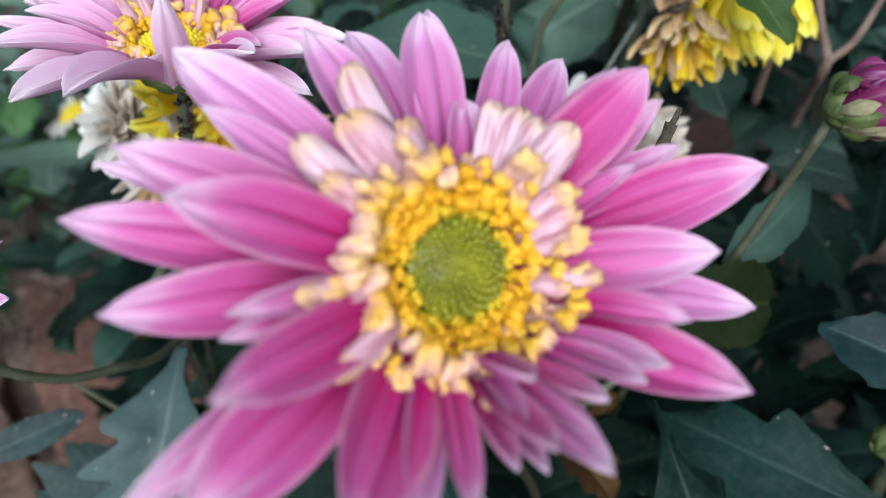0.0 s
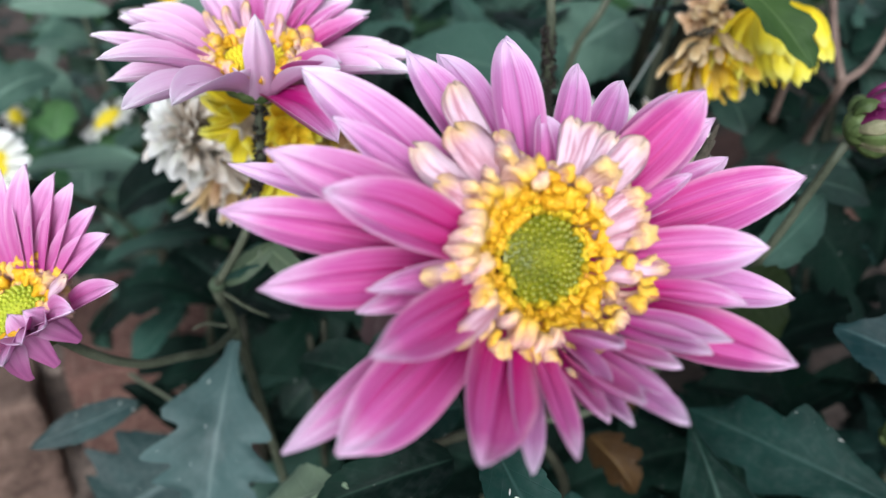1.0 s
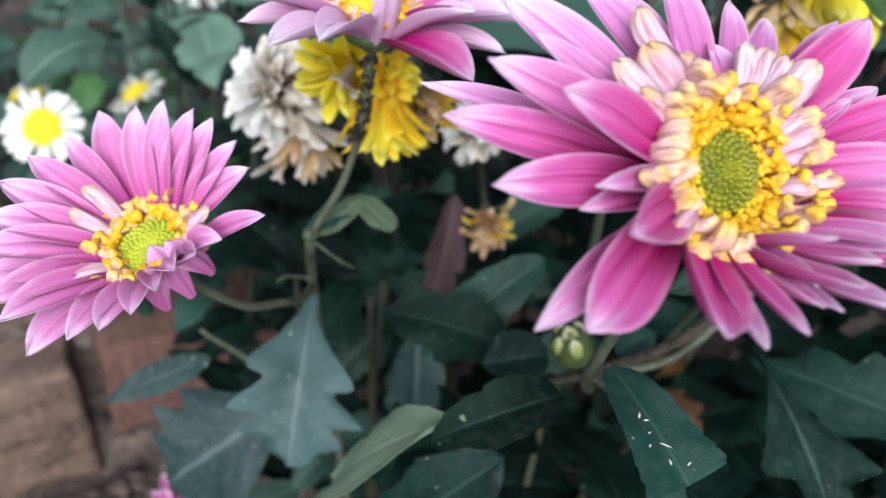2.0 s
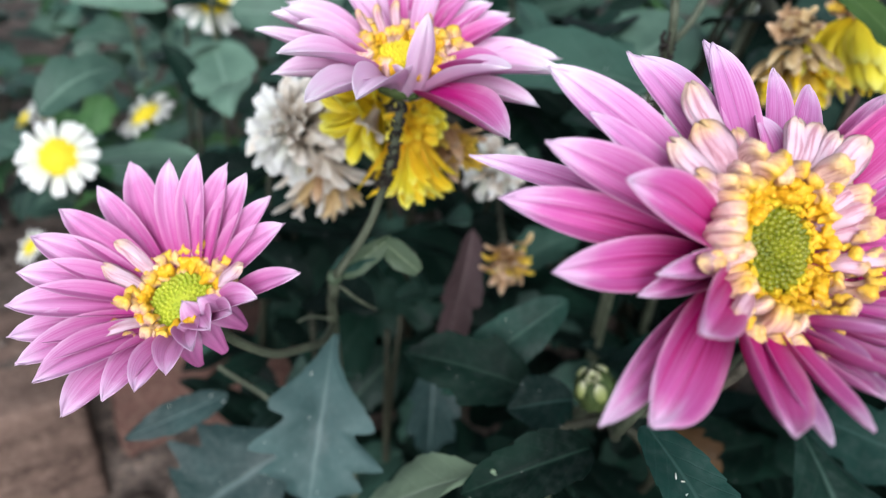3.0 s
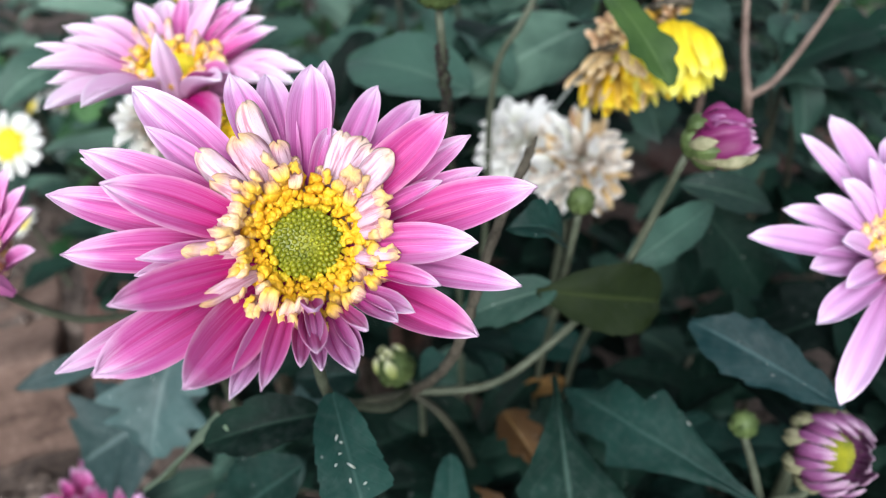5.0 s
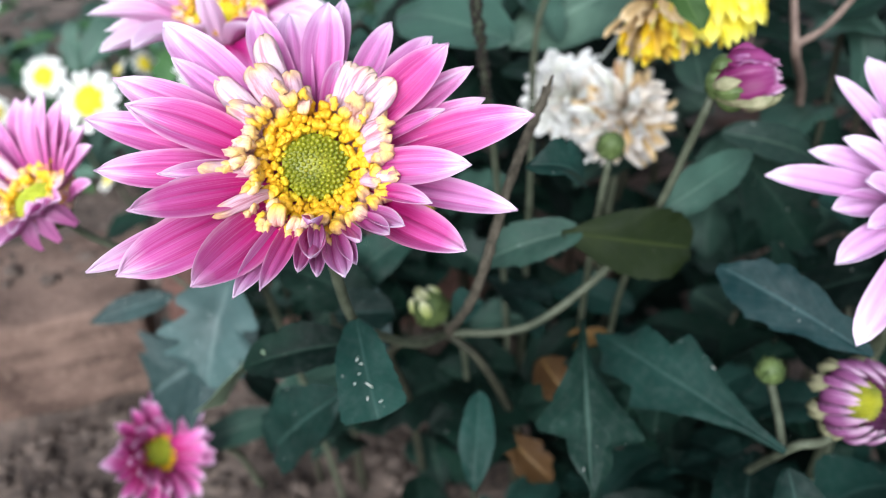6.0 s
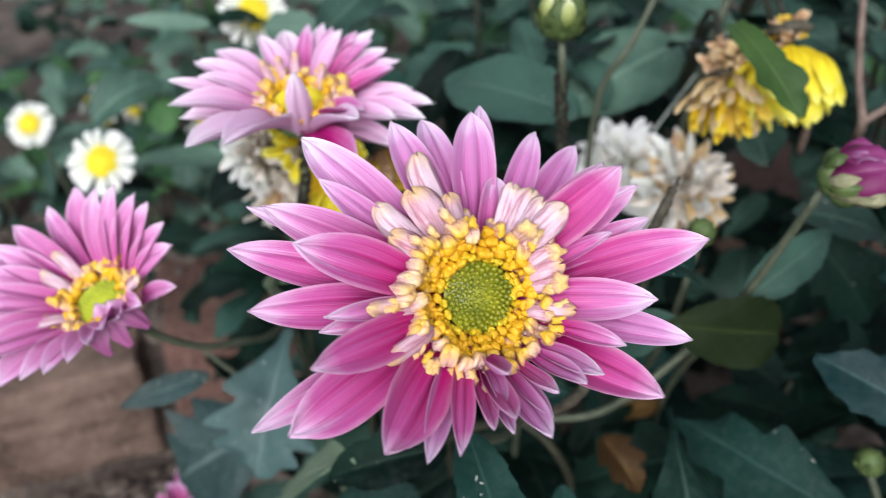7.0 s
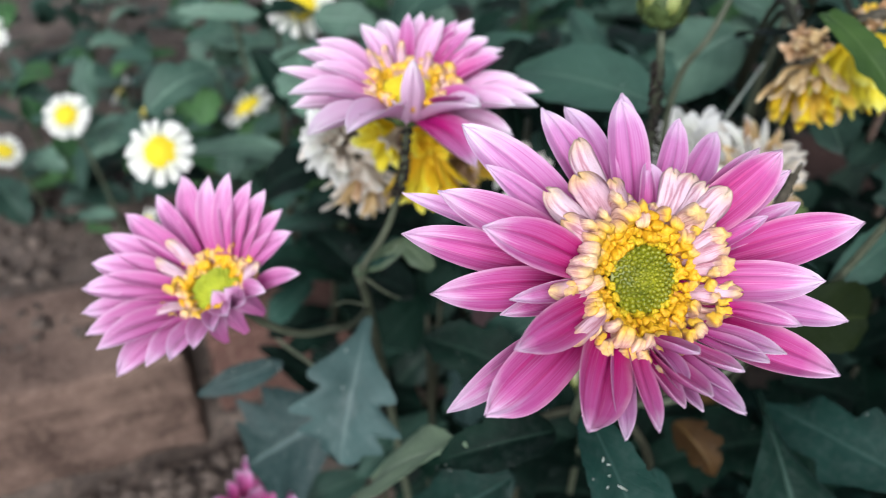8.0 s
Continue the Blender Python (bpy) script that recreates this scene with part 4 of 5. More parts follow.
    leaf(thing, (-0.0850, 0.1920, 0.1480), (-0.1340, 0.1880, 0.1180), 0.016, (0.0, -0.75, 0.7), LEAF_DUSTY, 2, 0.2, 0.08, 0.2, 38)
    leaf(thing, (-0.0860, 0.1960, 0.1560), (-0.1370, 0.1790, 0.1260), 0.060, (0.0, -0.75, 0.7), LEAF_DUSTY, 3, 0.65, 0.10, 0.15, 34, form=((0, 0.08), (0.2, 0.28), (0.36, 0.62), (0.50, 1.0), (0.55, 0.58), (0.70, 0.98), (0.75, 0.50), (0.88, 0.66), (0.91, 0.34), (1, 0.06)))
    leaf(thing, (-0.0770, 0.1700, 0.2440), (-0.0580, 0.1830, 0.2490), 0.0085, (0.2, -0.6, 0.8), LEAF_MID, 3, 0.3, 0.05, 0.4, 35)
    leaf(thing, (-0.0755, 0.1710, 0.2420), (-0.0600, 0.1800, 0.2515), 0.0075, (0.3, -0.8, 0.4), LEAF_PALE, 1, 0.05, 0.08, 0.5, 36, 1.0, 1.0, "pale withered bract at the joint of the stem")
    leaf(thing, (-0.0625, 0.1790, 0.2500), (-0.0500, 0.1720, 0.2430), 0.0085, (0.1, -0.85, 0.4), LEAF_PALE, 2, 0.12, 0.12, 0.35, 37, 0.8, 0.9, "small yellowing leaf with dark specks")
    part("node", lathe("node", [(0.0012, -0.0022), (0.0021, -0.0010), (0.0023, 0.0), (0.0020, 0.0011), (0.0011, 0.0020)], 14, 3, 0.10), LEAF_PALE, thing, "pale scarred joint", Matrix.Translation((-0.0760, 0.1688, 0.2432)))
    stalk(thing, [(-0.0752, 0.1700, 0.2400), (-0.0690, 0.1720, 0.2330), (-0.0640, 0.1760, 0.2270)], 0.0006, 0.0004, name="side_shoot")
    stalk(thing, [(-0.0785, 0.1800, 0.2200), (-0.0850, 0.1790, 0.2215), (-0.0890, 0.1780, 0.2200)], 0.0005, 0.0003, name="side_shoot")


def left_flower():
    at = (-0.1030, 0.1225, 0.2640)
    head = facing(at, (-0.12, -0.52, 0.85))
    thing = root("chrysanthemum_flower", (-0.0810, 0.1900, 0.05), "pink chrysanthemum on a curved side stem", "flower", "pink chrysanthemums")
    bloom(thing, head, [(115, 34.9, 13.1, 9.5), (95, 28, 19, 7.6), (80, 28, 21, 7.6), (66, 28, 20, 7.6), (55, 28, 20, 8.8), (40, 28, 18, 7.6), (27, 27.5, 15.7, 8.8), (1, 29, 15.8, 6.4), (130, 33, 13, 6.9),
                        (147, 31, 17, 8.8), (163, 31, 19, 10.1), (178, 31, 18, 10.1), (192, 32, 18, 10.1), (205, 32, 18, 10.1), (217, 32, 18, 10.1), (229, 31, 19, 10.1), (240, 33, 13, 10.8), (252, 27, 14, 8.8), (265, 24, 14, 8.8, ROSE), (280, 21, 14, 8.2, ROSE_PALE), (298, 18, 15, 7.6, ROSE_PALE), (315, 17, 16, 7.6, ROSE_PALE), (332, 18, 16, 7.6, ROSE_PALE), (347, 21, 15, 7.6, ROSE)], 51, 1, 30, 6, 6, ROSE, gaps=((0, 360),), button=6.8, bare=(262, 358), blunt=1.8)
    for az, r, h, w in ((312, 3.0, 9.5, 6.8), (340, 5.5, 9.5, 7.0), (288, 7.0, 8.5, 6.4)):
        part("petal", petal_mesh(az, r, h, w, base=14.5, foot=0, bow=2.5, roll=-0.8, seed=az), ROSE_PALE, thing, m=head)
    for az, r, h in ((215, 20, 11), (165, 17, 12), (140, 18, 12), (15, 17, 12)):
        part("quill", quill_mesh(az, r, h, 3.4, base=8, foot=2, bow=2.5, seed=az), PALE_QUILL, thing, m=head)
    stalk(thing, [(-0.0790, 0.1880, 0.2120), (-0.0800, 0.1690, 0.2195), (-0.0825, 0.1540, 0.2290), (-0.0890, 0.1400, 0.2375), (-0.0954, 0.1290, 0.2500), (-0.1020, 0.1240, 0.2610)], 0.0012, 0.0012)
    leaf(thing, (-0.1170, 0.1880, 0.1800), (-0.1480, 0.1700, 0.1750), 0.0125, (0.1, -0.7, 0.7), LEAF_DUSTY, 2, 0.06, 0.05, 0.2, 41, 1.0)
    stalk(thing, [(-0.0815, 0.1935, 0.1700), (-0.0942, 0.1866, 0.1730), (-0.1080, 0.1910, 0.1800), (-0.1170, 0.1940, 0.1840), (-0.1215, 0.1954, 0.1867)], 0.0010, 0.0008, name="side_shoot")


def right_flower():
    head = facing((0.1470, 0.1500, 0.2720), (-0.10, -0.55, 0.83))
    thing = root("chrysanthemum_flower", (0.1600, 0.2000, 0.0), "pale lilac-pink chrysanthemum with long pointed petals", "flower", "pink chrysanthemums")
    bloom(thing, head, [(189, 46, 26, 9.5), (112, 43.7, 8.2, 9.5), (126, 42.2, 8.3, 6.5), (243, 48, 3.8, 9.5), (222, 37.2, 12.9, 9), (166, 34, 11.6, 8), (158, 27, 15, 7), (200, 30, 14, 9), (192, 22, 19, 8), (217, 26, 15, 7), (140, 24, 16, 7), (118, 24, 17, 7)], 71, 16, 36, 8, 9, LILAC, 6, gaps=((105, 250),))
    stalk(thing, [(0.1600, 0.2000, 0.0), (0.1580, 0.1900, 0.15), (0.1540, 0.1600, 0.24), (0.1475, 0.1510, 0.2650)], 0.003, 0.002)
    leaf(thing, (0.1400, 0.1380, 0.2270), (0.0975, 0.1570, 0.2410), 0.0215, (0.0, -0.75, 0.65), LEAF_SHADE, 2, 0.2, 0.08, 0.22, 63, 0.85, form=((0, 0.06), (0.10, 0.30), (0.22, 0.58), (0.30, 0.52), (0.44, 0.90), (0.50, 0.82), (0.62, 1.0), (0.68, 0.80), (0.80, 0.78), (0.86, 0.55), (0.94, 0.36), (1, 0.04)))


def low_flower():
    head = facing((-0.1415, 0.1720, 0.0930), (0.92, -0.30, 0.50))
    thing = root("chrysanthemum_flower", (-0.1250, 0.2300, 0.0), "small magenta chrysanthemum low above the soil", "flower", "pink chrysanthemums")
    bloom(thing, head, [(95, 34, 12, 7, BLUSH), (120, 32, 10, 8, PINK), (62, 28, 12, 7, PINK), (205, 30, 6, 9, PINK), (330, 30, 6, 7, PINK)], 81, 24, 27, 12, 7.4, DEEP_PINK, 20, button=7.6, lime=LIME, gold=False)
    ring(thing, head @ pose(0, 0, 0.0045), CRUMBS, GOLD, 30, 7.6, -1.3, 82, size=0.8)
    stalk(thing, [(-0.1250, 0.2300, 0.0), (-0.1300, 0.2150, 0.05), (-0.1395, 0.1780, 0.0860)], 0.002, 0.0015)


def half_open_flower():
    head = facing((0.1375, 0.1305, 0.2165), (0.40, -0.74, 0.54))
    thing = root("chrysanthemum_flower", (0.1180, 0.2000, 0.0), "half-open mauve chrysanthemum with dark-veined petals", "flower", "pink chrysanthemums")
    rnd = random.Random(3)
    for k in range(30):
        az = 360 * k / 30 + rnd.uniform(-4, 4)
        part("petal", petal_mesh(az, rnd.uniform(5.5, 9.0), rnd.uniform(6, 10), 3.6, base=5, foot=-8, bow=-5.5, roll=1.1, seed=k), MAUVE, thing, m=head)
    part("disc", disc_mesh(5.6, 1.8, 90, 0.56, 0, 7), DISC, thing, "tight green button", head @ pose(0, 0, 0.002))
    for k in range(9):
        part("bract", petal_mesh(40 * k + rnd.uniform(-8, 8), 11.5, rnd.uniform(-1, 4), 7.0, base=4.5, foot=-11, bow=-4.0, roll=0.9, blunt=1.8, nu=10, nv=7, crinkle=0.2, seed=90 + k), CALYX_DRY, thing, "pale greenish bract drying at the edge", head)
    calyx(thing, head @ pose(0, 0, -0.006), 6.5, 5.0)
    stalk(thing, [(0.1180, 0.2000, 0.0), (0.1190, 0.1700, 0.12), (0.1195, 0.1230, 0.2000), (0.1300, 0.1240, 0.2060), (0.1370, 0.1345, 0.2080)], 0.0014, 0.0013)
    leaf(thing, (0.1185, 0.1190, 0.2040), (0.0640, 0.1640, 0.2040), 0.033, (-0.1, -0.7, 0.7), LEAF_TEAL, 2, 0.60, 0.08, 0.15, 61, form=((0, 0.05), (0.15, 0.15), (0.32, 0.45), (0.50, 0.92), (0.54, 0.95), (0.57, 0.55), (0.70, 0.62), (0.80, 0.70), (0.83, 0.36), (0.93, 0.2), (1, 0)))
    leaf(thing, (0.1200, 0.1180, 0.1990), (0.1280, 0.1000, 0.1700), 0.020, (0.1, -0.8, 0.6), LEAF_TEAL, 2, 0.12, 0.1, 0.3, 62)
    bud_on(thing, (0.1158, 0.1424, 0.2142), (0.0, -0.1, 1), 4.6, CALYX, [(0.1188, 0.1225, 0.2020), (0.1180, 0.1340, 0.2060), (0.1160, 0.1420, 0.2110)])


# ---- buds ----
def bud_on(thing, at, axis, radius, material, stem_points, tip=None, bracts=9):
    """A round bud of overlapping bracts on its stem; a tip colour shows where it opens."""
    head = facing(at, axis)
    r = radius
    body = part("bud", lathe("bud", [(0.3 * r * MM, -0.92 * r * MM), (0.65 * r * MM, -0.7 * r * MM), (0.85 * r * MM, -0.2 * r * MM), (0.8 * r * MM, 0.3 * r * MM), (0.5 * r * MM, 0.7 * r * MM), (0.15 * r * MM, 0.85 * r * MM)], 20, 7, 0.05), material, thing, "", head)
    for row, (foot, rise, reach, count) in enumerate(((-0.8, 0.55, 0.80, bracts), (-0.85, 0.0, 0.93, bracts - 2))):
        for k in range(count):
            az = 360 * (k + 0.5 * row) / count
            part("bract", petal_mesh(az, reach * r, rise * r, 0.75 * r, base=0.45 * r, foot=foot * r, bow=-0.17 * r, roll=0.7, blunt=1.8, nu=8, nv=5, thick=0.3, crinkle=0.03, seed=k), material, body, m=head)
    if tip:
        for k in range(14):
            part("petal", petal_mesh(26 * k, 0.2 * r + 0.1 * r * (k % 3), 1.12 * r, 0.62 * r, base=0.6 * r, foot=-0.25 * r, bow=-0.36 * r, roll=1.0, blunt=3.0, nu=8, nv=5, thick=0.3, crinkle=0.04, seed=k), tip, thing, m=head)
    stalk(thing, stem_points, 0.0013, 0.0012)


def buds():
    b = root("flower_bud", (0.0690, 0.2600, 0.0), "swelling purple chrysanthemum bud opening from green bracts", "bud", "flower buds")
    bud_on(b, (0.0900, 0.1605, 0.2978), (0.93, -0.15, 0.3), 4.9, CALYX, [(0.0690, 0.2600, 0.0), (0.0700, 0.2250, 0.15), (0.0740, 0.1790, 0.2300), (0.0800, 0.1720, 0.2550), (0.0880, 0.1620, 0.2935)])
    head = facing((0.0925, 0.1605, 0.2985), (0.93, -0.15, 0.3))
    rnd = random.Random(4)
    part("core", lathe("core", [(0.0040, -0.004), (0.0066, 0.0), (0.0074, 0.004), (0.0066, 0.0078), (0.0046, 0.0100), (0.0018, 0.0110)], 28, 7, 0.16), PURPLE, b, "tightly folded purple petals", head)
    for k in range(44):
        az = k * 137.508 + rnd.uniform(-8, 8)
        part("petal", petal_mesh(az, rnd.uniform(0.3, 5.6), rnd.uniform(7.0, 12.5), rnd.uniform(2.8, 4.2), base=rnd.uniform(5.6, 7.0), foot=-1.0, bow=-3.4, roll=1.7, blunt=3.6, crinkle=0.45, twist=rnd.uniform(-30, 30), tip_curl=rnd.uniform(-1.6, 0.6), sway=rnd.uniform(-25, 25), nu=12, nv=9, seed=k), (PURPLE, MAUVE, PURPLE)[k % 3], b, m=head)
    for az, r, h in ((285, 6.0, 12), (320, 5.0, 9)):
        part("petal", petal_mesh(az, r, h, 4.6, base=6.0, foot=-1, bow=-3.0, roll=1.2, crinkle=0.5, nu=12, nv=9, seed=az), CALYX_DRY, b, "outer petal drying to buff", head)
    for az, h in ((250, 4), (275, 8), (300, 3), (225, 3), (170, 1), (110, 1)):
        part("bract", petal_mesh(az, 6.6, h, 5.0, base=4.0, foot=-5, bow=-2.2, roll=0.9, blunt=1.8, nu=10, nv=7, crinkle=0.05, seed=az), CALYX_DRY if az % 2 else CALYX, b, m=head)
    leaf(b, (0.0780, 0.1760, 0.2450), (0.1100, 0.2050, 0.2560), 0.016, (0.1, -0.75, 0.65), LEAF_BLUE, 2, 0.12, 0.1, 0.2, 71)
    leaf(b, (0.1000, 0.2150, 0.2580), (0.1370, 0.2240, 0.2450), 0.016, (0.1, -0.7, 0.7), LEAF_BLUE, 2, 0.12, 0.12, 0.2, 72)
    leaf(b, (0.1100, 0.2250, 0.2450), (0.1400, 0.2200, 0.2100), 0.034, (0.0, -0.8, 0.6), LEAF_SHADOWED, 3, 0.35, 0.1, 0.15, 73)
    leaf(b, (0.0500, 0.1500, 0.2530), (0.0900, 0.1700, 0.2380), 0.024, (0.0, -0.85, 0.5), LEAF_OLIVE, 3, 0.22, 0.05, 0.1, 74, 0.7, 1.0, "olive-green leaf with a notched end", form=((0, 0.06), (0.1, 0.32), (0.25, 0.68), (0.45, 0.95), (0.6, 1.0), (0.75, 0.93), (0.88, 0.78), (0.95, 0.62), (1, 0.40)))
    leaf(b, (0.0560, 0.1530, 0.2520), (0.0250, 0.1470, 0.2400), 0.016, (0.0, -0.6, 0.8), LEAF_BLUE, 2, 0.15, 0.15, 0.3, 75)
    leaf(b, (0.0551, 0.1445, 0.2737), (0.0403, 0.1346, 0.2824), 0.0165, (-0.1, -0.55, 0.8), LEAF_TEAL, 2, 0.25, 0.22, 0.5, 76)
    leaf(b, (0.0580, 0.1560, 0.2150), (0.0650, 0.1000, 0.1960), 0.032, (0.05, -0.7, 0.7), LEAF_MID, 2, 0.68, 0.08, 0.2, 77, form=((0, 0.05), (0.2, 0.09), (0.33, 0.30), (0.48, 0.62), (0.62, 1.0), (0.68, 1.04), (0.715, 0.40), (0.82, 0.42), (0.92, 0.22), (1, 0)))
    stalk(b, [(0.0106, 0.1605, 0.1990), (0.0380, 0.1660, 0.2010), (0.0600, 0.1750, 0.2170), (0.0760, 0.1780, 0.2400)], 0.0013, 0.0014, name="branch")
    b = root("flower_bud", (0.0560, 0.2700, 0.0), "small round green chrysanthemum bud", "bud", "flower buds")
    bud_on(b, (0.0622, 0.1760, 0.2700), (0.1, -0.2, 1), 4.8, CALYX, [(0.0560, 0.2700, 0.0), (0.0570, 0.2250, 0.15), (0.0590, 0.1830, 0.2250), (0.0622, 0.1765, 0.2660)])
    b = root("flower_bud", (0.0060, 0.2300, 0.0), "pale green chrysanthemum bud in the middle of the leaves", "bud", "flower buds")
    bud_on(b, (0.0046, 0.1610, 0.2100), (-0.3, -0.3, 0.9), 7.4, CALYX, [(0.0060, 0.2300, 0.0), (0.0090, 0.2000, 0.15), (0.0106, 0.1640, 0.1990), (0.0062, 0.1625, 0.2040)], BUD_PALE)
    b = root("flower_bud", (0.0240, 0.2600, 0.0), "green and cream bud on a stem crusted with aphids", "bud", "flower buds")
    bud_on(b, (0.0155, 0.1930, 0.3300), (0.05, -0.5, 0.87), 8.2, CALYX, [(0.0240, 0.2600, 0.0), (0.0220, 0.2200, 0.2), (0.0175, 0.1950, 0.3), (0.0157, 0.1931, 0.3240)], BUD_PALE)
    bm = bmesh.new()
    rnd = random.Random(9)
    line = spline([(0.0200, 0.2010, 0.2600), (0.0178, 0.1958, 0.2950), (0.0165, 0.1940, 0.3110)], 20)
    for k in range(170):
        q, a = rnd.choice(line), rnd.uniform(0, 6.28)
        bmesh.ops.create_icosphere(bm, subdivisions=1, radius=1.0, matrix=Matrix.Translation(q + Vector((0.0017 * math.cos(a), 0.0017 * math.sin(a), rnd.uniform(-0.001, 0.001)))) @ pose(0, 0, 0, rnd.uniform(0, 180), rnd.uniform(0, 180), 0) @ Matrix.Diagonal((0.00065, 0.0005, 0.0011, 1)))
    me = bpy.data.meshes.new("aphids")
    bm.to_mesh(me), bm.free()
    part("aphid_crust", me, APHID, b, "crust of tiny black aphids", kind="stuff")


back_flower()
left_flower()
right_flower()
low_flower()
half_open_flower()
buds()


# ---- daisies ----
DAISY = [petal_mesh(0, 17.5, -1.5 + k, 4.2, base=7, bow=1.0, roll=0.6, blunt=4.0, narrow=0.6, nu=8, nv=5, seed=k) for k in range(3)]
DAISY_DISC = disc_mesh(8.2, 3.2, 120, 0.8, 0.3, 2)


def daisy(at, axis, size, count=22, seed=0, down=0.03, spread=1.0, back=0.02):
    rnd = random.Random(seed)
    thing = root("daisy", (at[0] + 0.01, at[1] + back, down), "small white daisy with a yellow centre among the leaves", "flower", "white daisies")
    head = facing(at, axis)
    grow = Matrix.Diagonal((size, size, size, 1))
    for k in range(count):
        part("petal", DAISY[k % 3], WHITE, thing, m=head @ pose(0, 0, 0, 0, rnd.uniform(-8, 10) * spread, 360 * k / count + rnd.uniform(-5, 5)) @ grow)
    part("disc", DAISY_DISC, YELLOW, thing, m=head @ grow)
    part("calyx", lathe("calyx", [(0.0015, -0.006), (0.005, -0.005), (0.0075, -0.002), (0.007, 0)], 16, 8, 0.06), CALYX, thing, m=head @ grow)
    stalk(thing, [(at[0] + 0.01, at[1] + back, down), (at[0] + 0.006, at[1] + 0.7 * back, 0.6 * at[2]), Vector(at) - 0.004 * Vector(axis).normalized()], 0.0016, 0.0012)


daisy((-0.2056, 0.2840, 0.2250), (0.05, -0.75, 0.65), 1.0, 24, 1, back=0.15)
daisy((-0.1647, 0.4030, 0.2668), (0.2, -0.75, 0.6), 1.2, 22, 2)
daisy((-0.3580, 0.4340, 0.1730), (0.15, -0.75, 0.65), 1.0, 24, 3)
daisy((-0.3550, 0.5050, 0.1640), (-0.8, -0.1, 0.6), 0.8, 18, 4)
daisy((-0.3150, 0.5000, 0.1600), (0.9, -0.1, 0.4), 0.75, 16, 5)
daisy((-0.4600, 0.5050, 0.2050), (0.0, -0.7, 0.7), 1.1, 22, 6)
daisy((-0.4350, 0.4550, 0.1300), (0.6, -0.5, 0.6), 0.8, 18, 7)
daisy((-0.2287, 0.4420, 0.2810), (0.1, -0.7, 0.6), 0.95, 20, 8)
daisy((-0.2730, 0.3650, 0.1300), (-0.5, -0.5, 0.7), 0.65, 18, 9)
daisy((-0.3031, 0.4465, 0.1739), (-0.7, -0.3, 0.6), 0.75, 16, 10)
daisy((-0.2262, 0.4480, 0.1800), (-0.4, -0.3, 0.85), 1.15, 16, 11)


# ---- withered blooms ----
def spent(at, axis, label, tone, count, reach, polar, widths, seed, crumple=0.4, core=0.25, bow=(0.5, 3.0), stem=0.12):
    """A spent bloom: petals that spread from the axis by polar degrees, wide angles for a full head, narrow ones for a hanging tassel; tone(side, f, chance) picks each petal's state."""
    rnd = random.Random(seed)
    thing = root("withered_flower", (at[0], at[1] + stem, 0.0), label, "flower", "withered blooms")
    head = facing(at, axis)
    for k in range(count):
        f = (k + 0.5) / count
        az = k * 137.508 + rnd.uniform(-12, 12)
        th = radians(polar[0] + (polar[1] - polar[0]) * f**0.75 + rnd.uniform(-6, 6))
        far = reach * rnd.uniform(0.82, 1.12)
        inner = core * rnd.uniform(0.6, 1.4)
        me = petal_mesh(az, far * math.sin(th), far * math.cos(th), rnd.uniform(*widths), base=inner * far * math.sin(th), foot=inner * far * math.cos(th), bow=rnd.uniform(*bow), roll=rnd.uniform(0.4, 1.1), blunt=rnd.uniform(2.2, 4.5), narrow=0.5, stub=0.15,
                        twist=rnd.uniform(-70, 70) * crumple, crinkle=0.7 * crumple, sway=rnd.uniform(-30, 30) * crumple, tip_curl=rnd.uniform(-2.5, 2.5) * crumple, nu=11, nv=7, seed=k)
        side = (head.to_3x3() @ Vector((math.cos(radians(az)), math.sin(radians(az)), 0))).x
        loose = pose(*(rnd.uniform(-5, 5) * crumple * MM for _ in range(3)), rnd.uniform(-45, 45) * crumple, rnd.uniform(-45, 45) * crumple, 0)
        part("petal", me, tone(side, f, rnd.random()), thing, m=head @ loose)
    back = Vector(at) - 0.004 * Vector(axis).normalized()
    calyx(thing, head, 0.24 * reach, 4.0, STEM_WORN, "dry brown bracts under the spent bloom")
    stalk(thing, [(at[0], at[1] + stem, 0.0), (at[0], at[1] + 0.95 * stem, 0.6 * at[2]), (at[0], at[1] + 0.5 * stem, at[2] - 0.004), back], 0.0014, 0.0012, STEM_SHADOWED)
    return thing


# beside the stem of the flower seen side on
spent((-0.0915, 0.2230, 0.2660), (-0.45, -0.70, 0.45), "withered bloom, half white and half papery cream", lambda side, f, c: WHITE if side < 0.25 and c < 0.92 else CREAM, 140, 18.5, (0, 118), (3.8, 5.6), 1, 0.22, 0.35)
spent((-0.0850, 0.2190, 0.2600), (0.05, -0.45, -0.90), "withered papery brown petals hanging down", lambda side, f, c: TAN if c < 0.2 else (STRAW if c < 0.6 else CREAM), 42, 21.0, (0, 48), (3.4, 5.4), 11, 0.55, 0.2)
spent((-0.0560, 0.1930, 0.2850), (0.05, -0.45, -0.90), "drooping golden yellow bloom with hanging petals", lambda side, f, c: AMBER if f > 0.62 or c < 0.2 else SUNNY, 70, 25.0, (0, 34), (3.6, 5.4), 2, 0.22, 0.25)
spent((-0.0540, 0.1890, 0.2840), (0.10, -0.80, 0.50), "tuft of short golden petals on the drooping bloom", lambda side, f, c: AMBER if c < 0.75 else SUNNY, 40, 9.0, (0, 95), (2.6, 3.8), 21, 0.3, 0.3)
spent((-0.0650, 0.2010, 0.2850), (-0.60, -0.60, -0.45), "pale yellow bloom with broad loose petals behind the stem", lambda side, f, c: SUNNY if c < 0.88 else CREAM, 26, 19.0, (15, 85), (6.0, 8.5), 3, 0.25, 0.2)
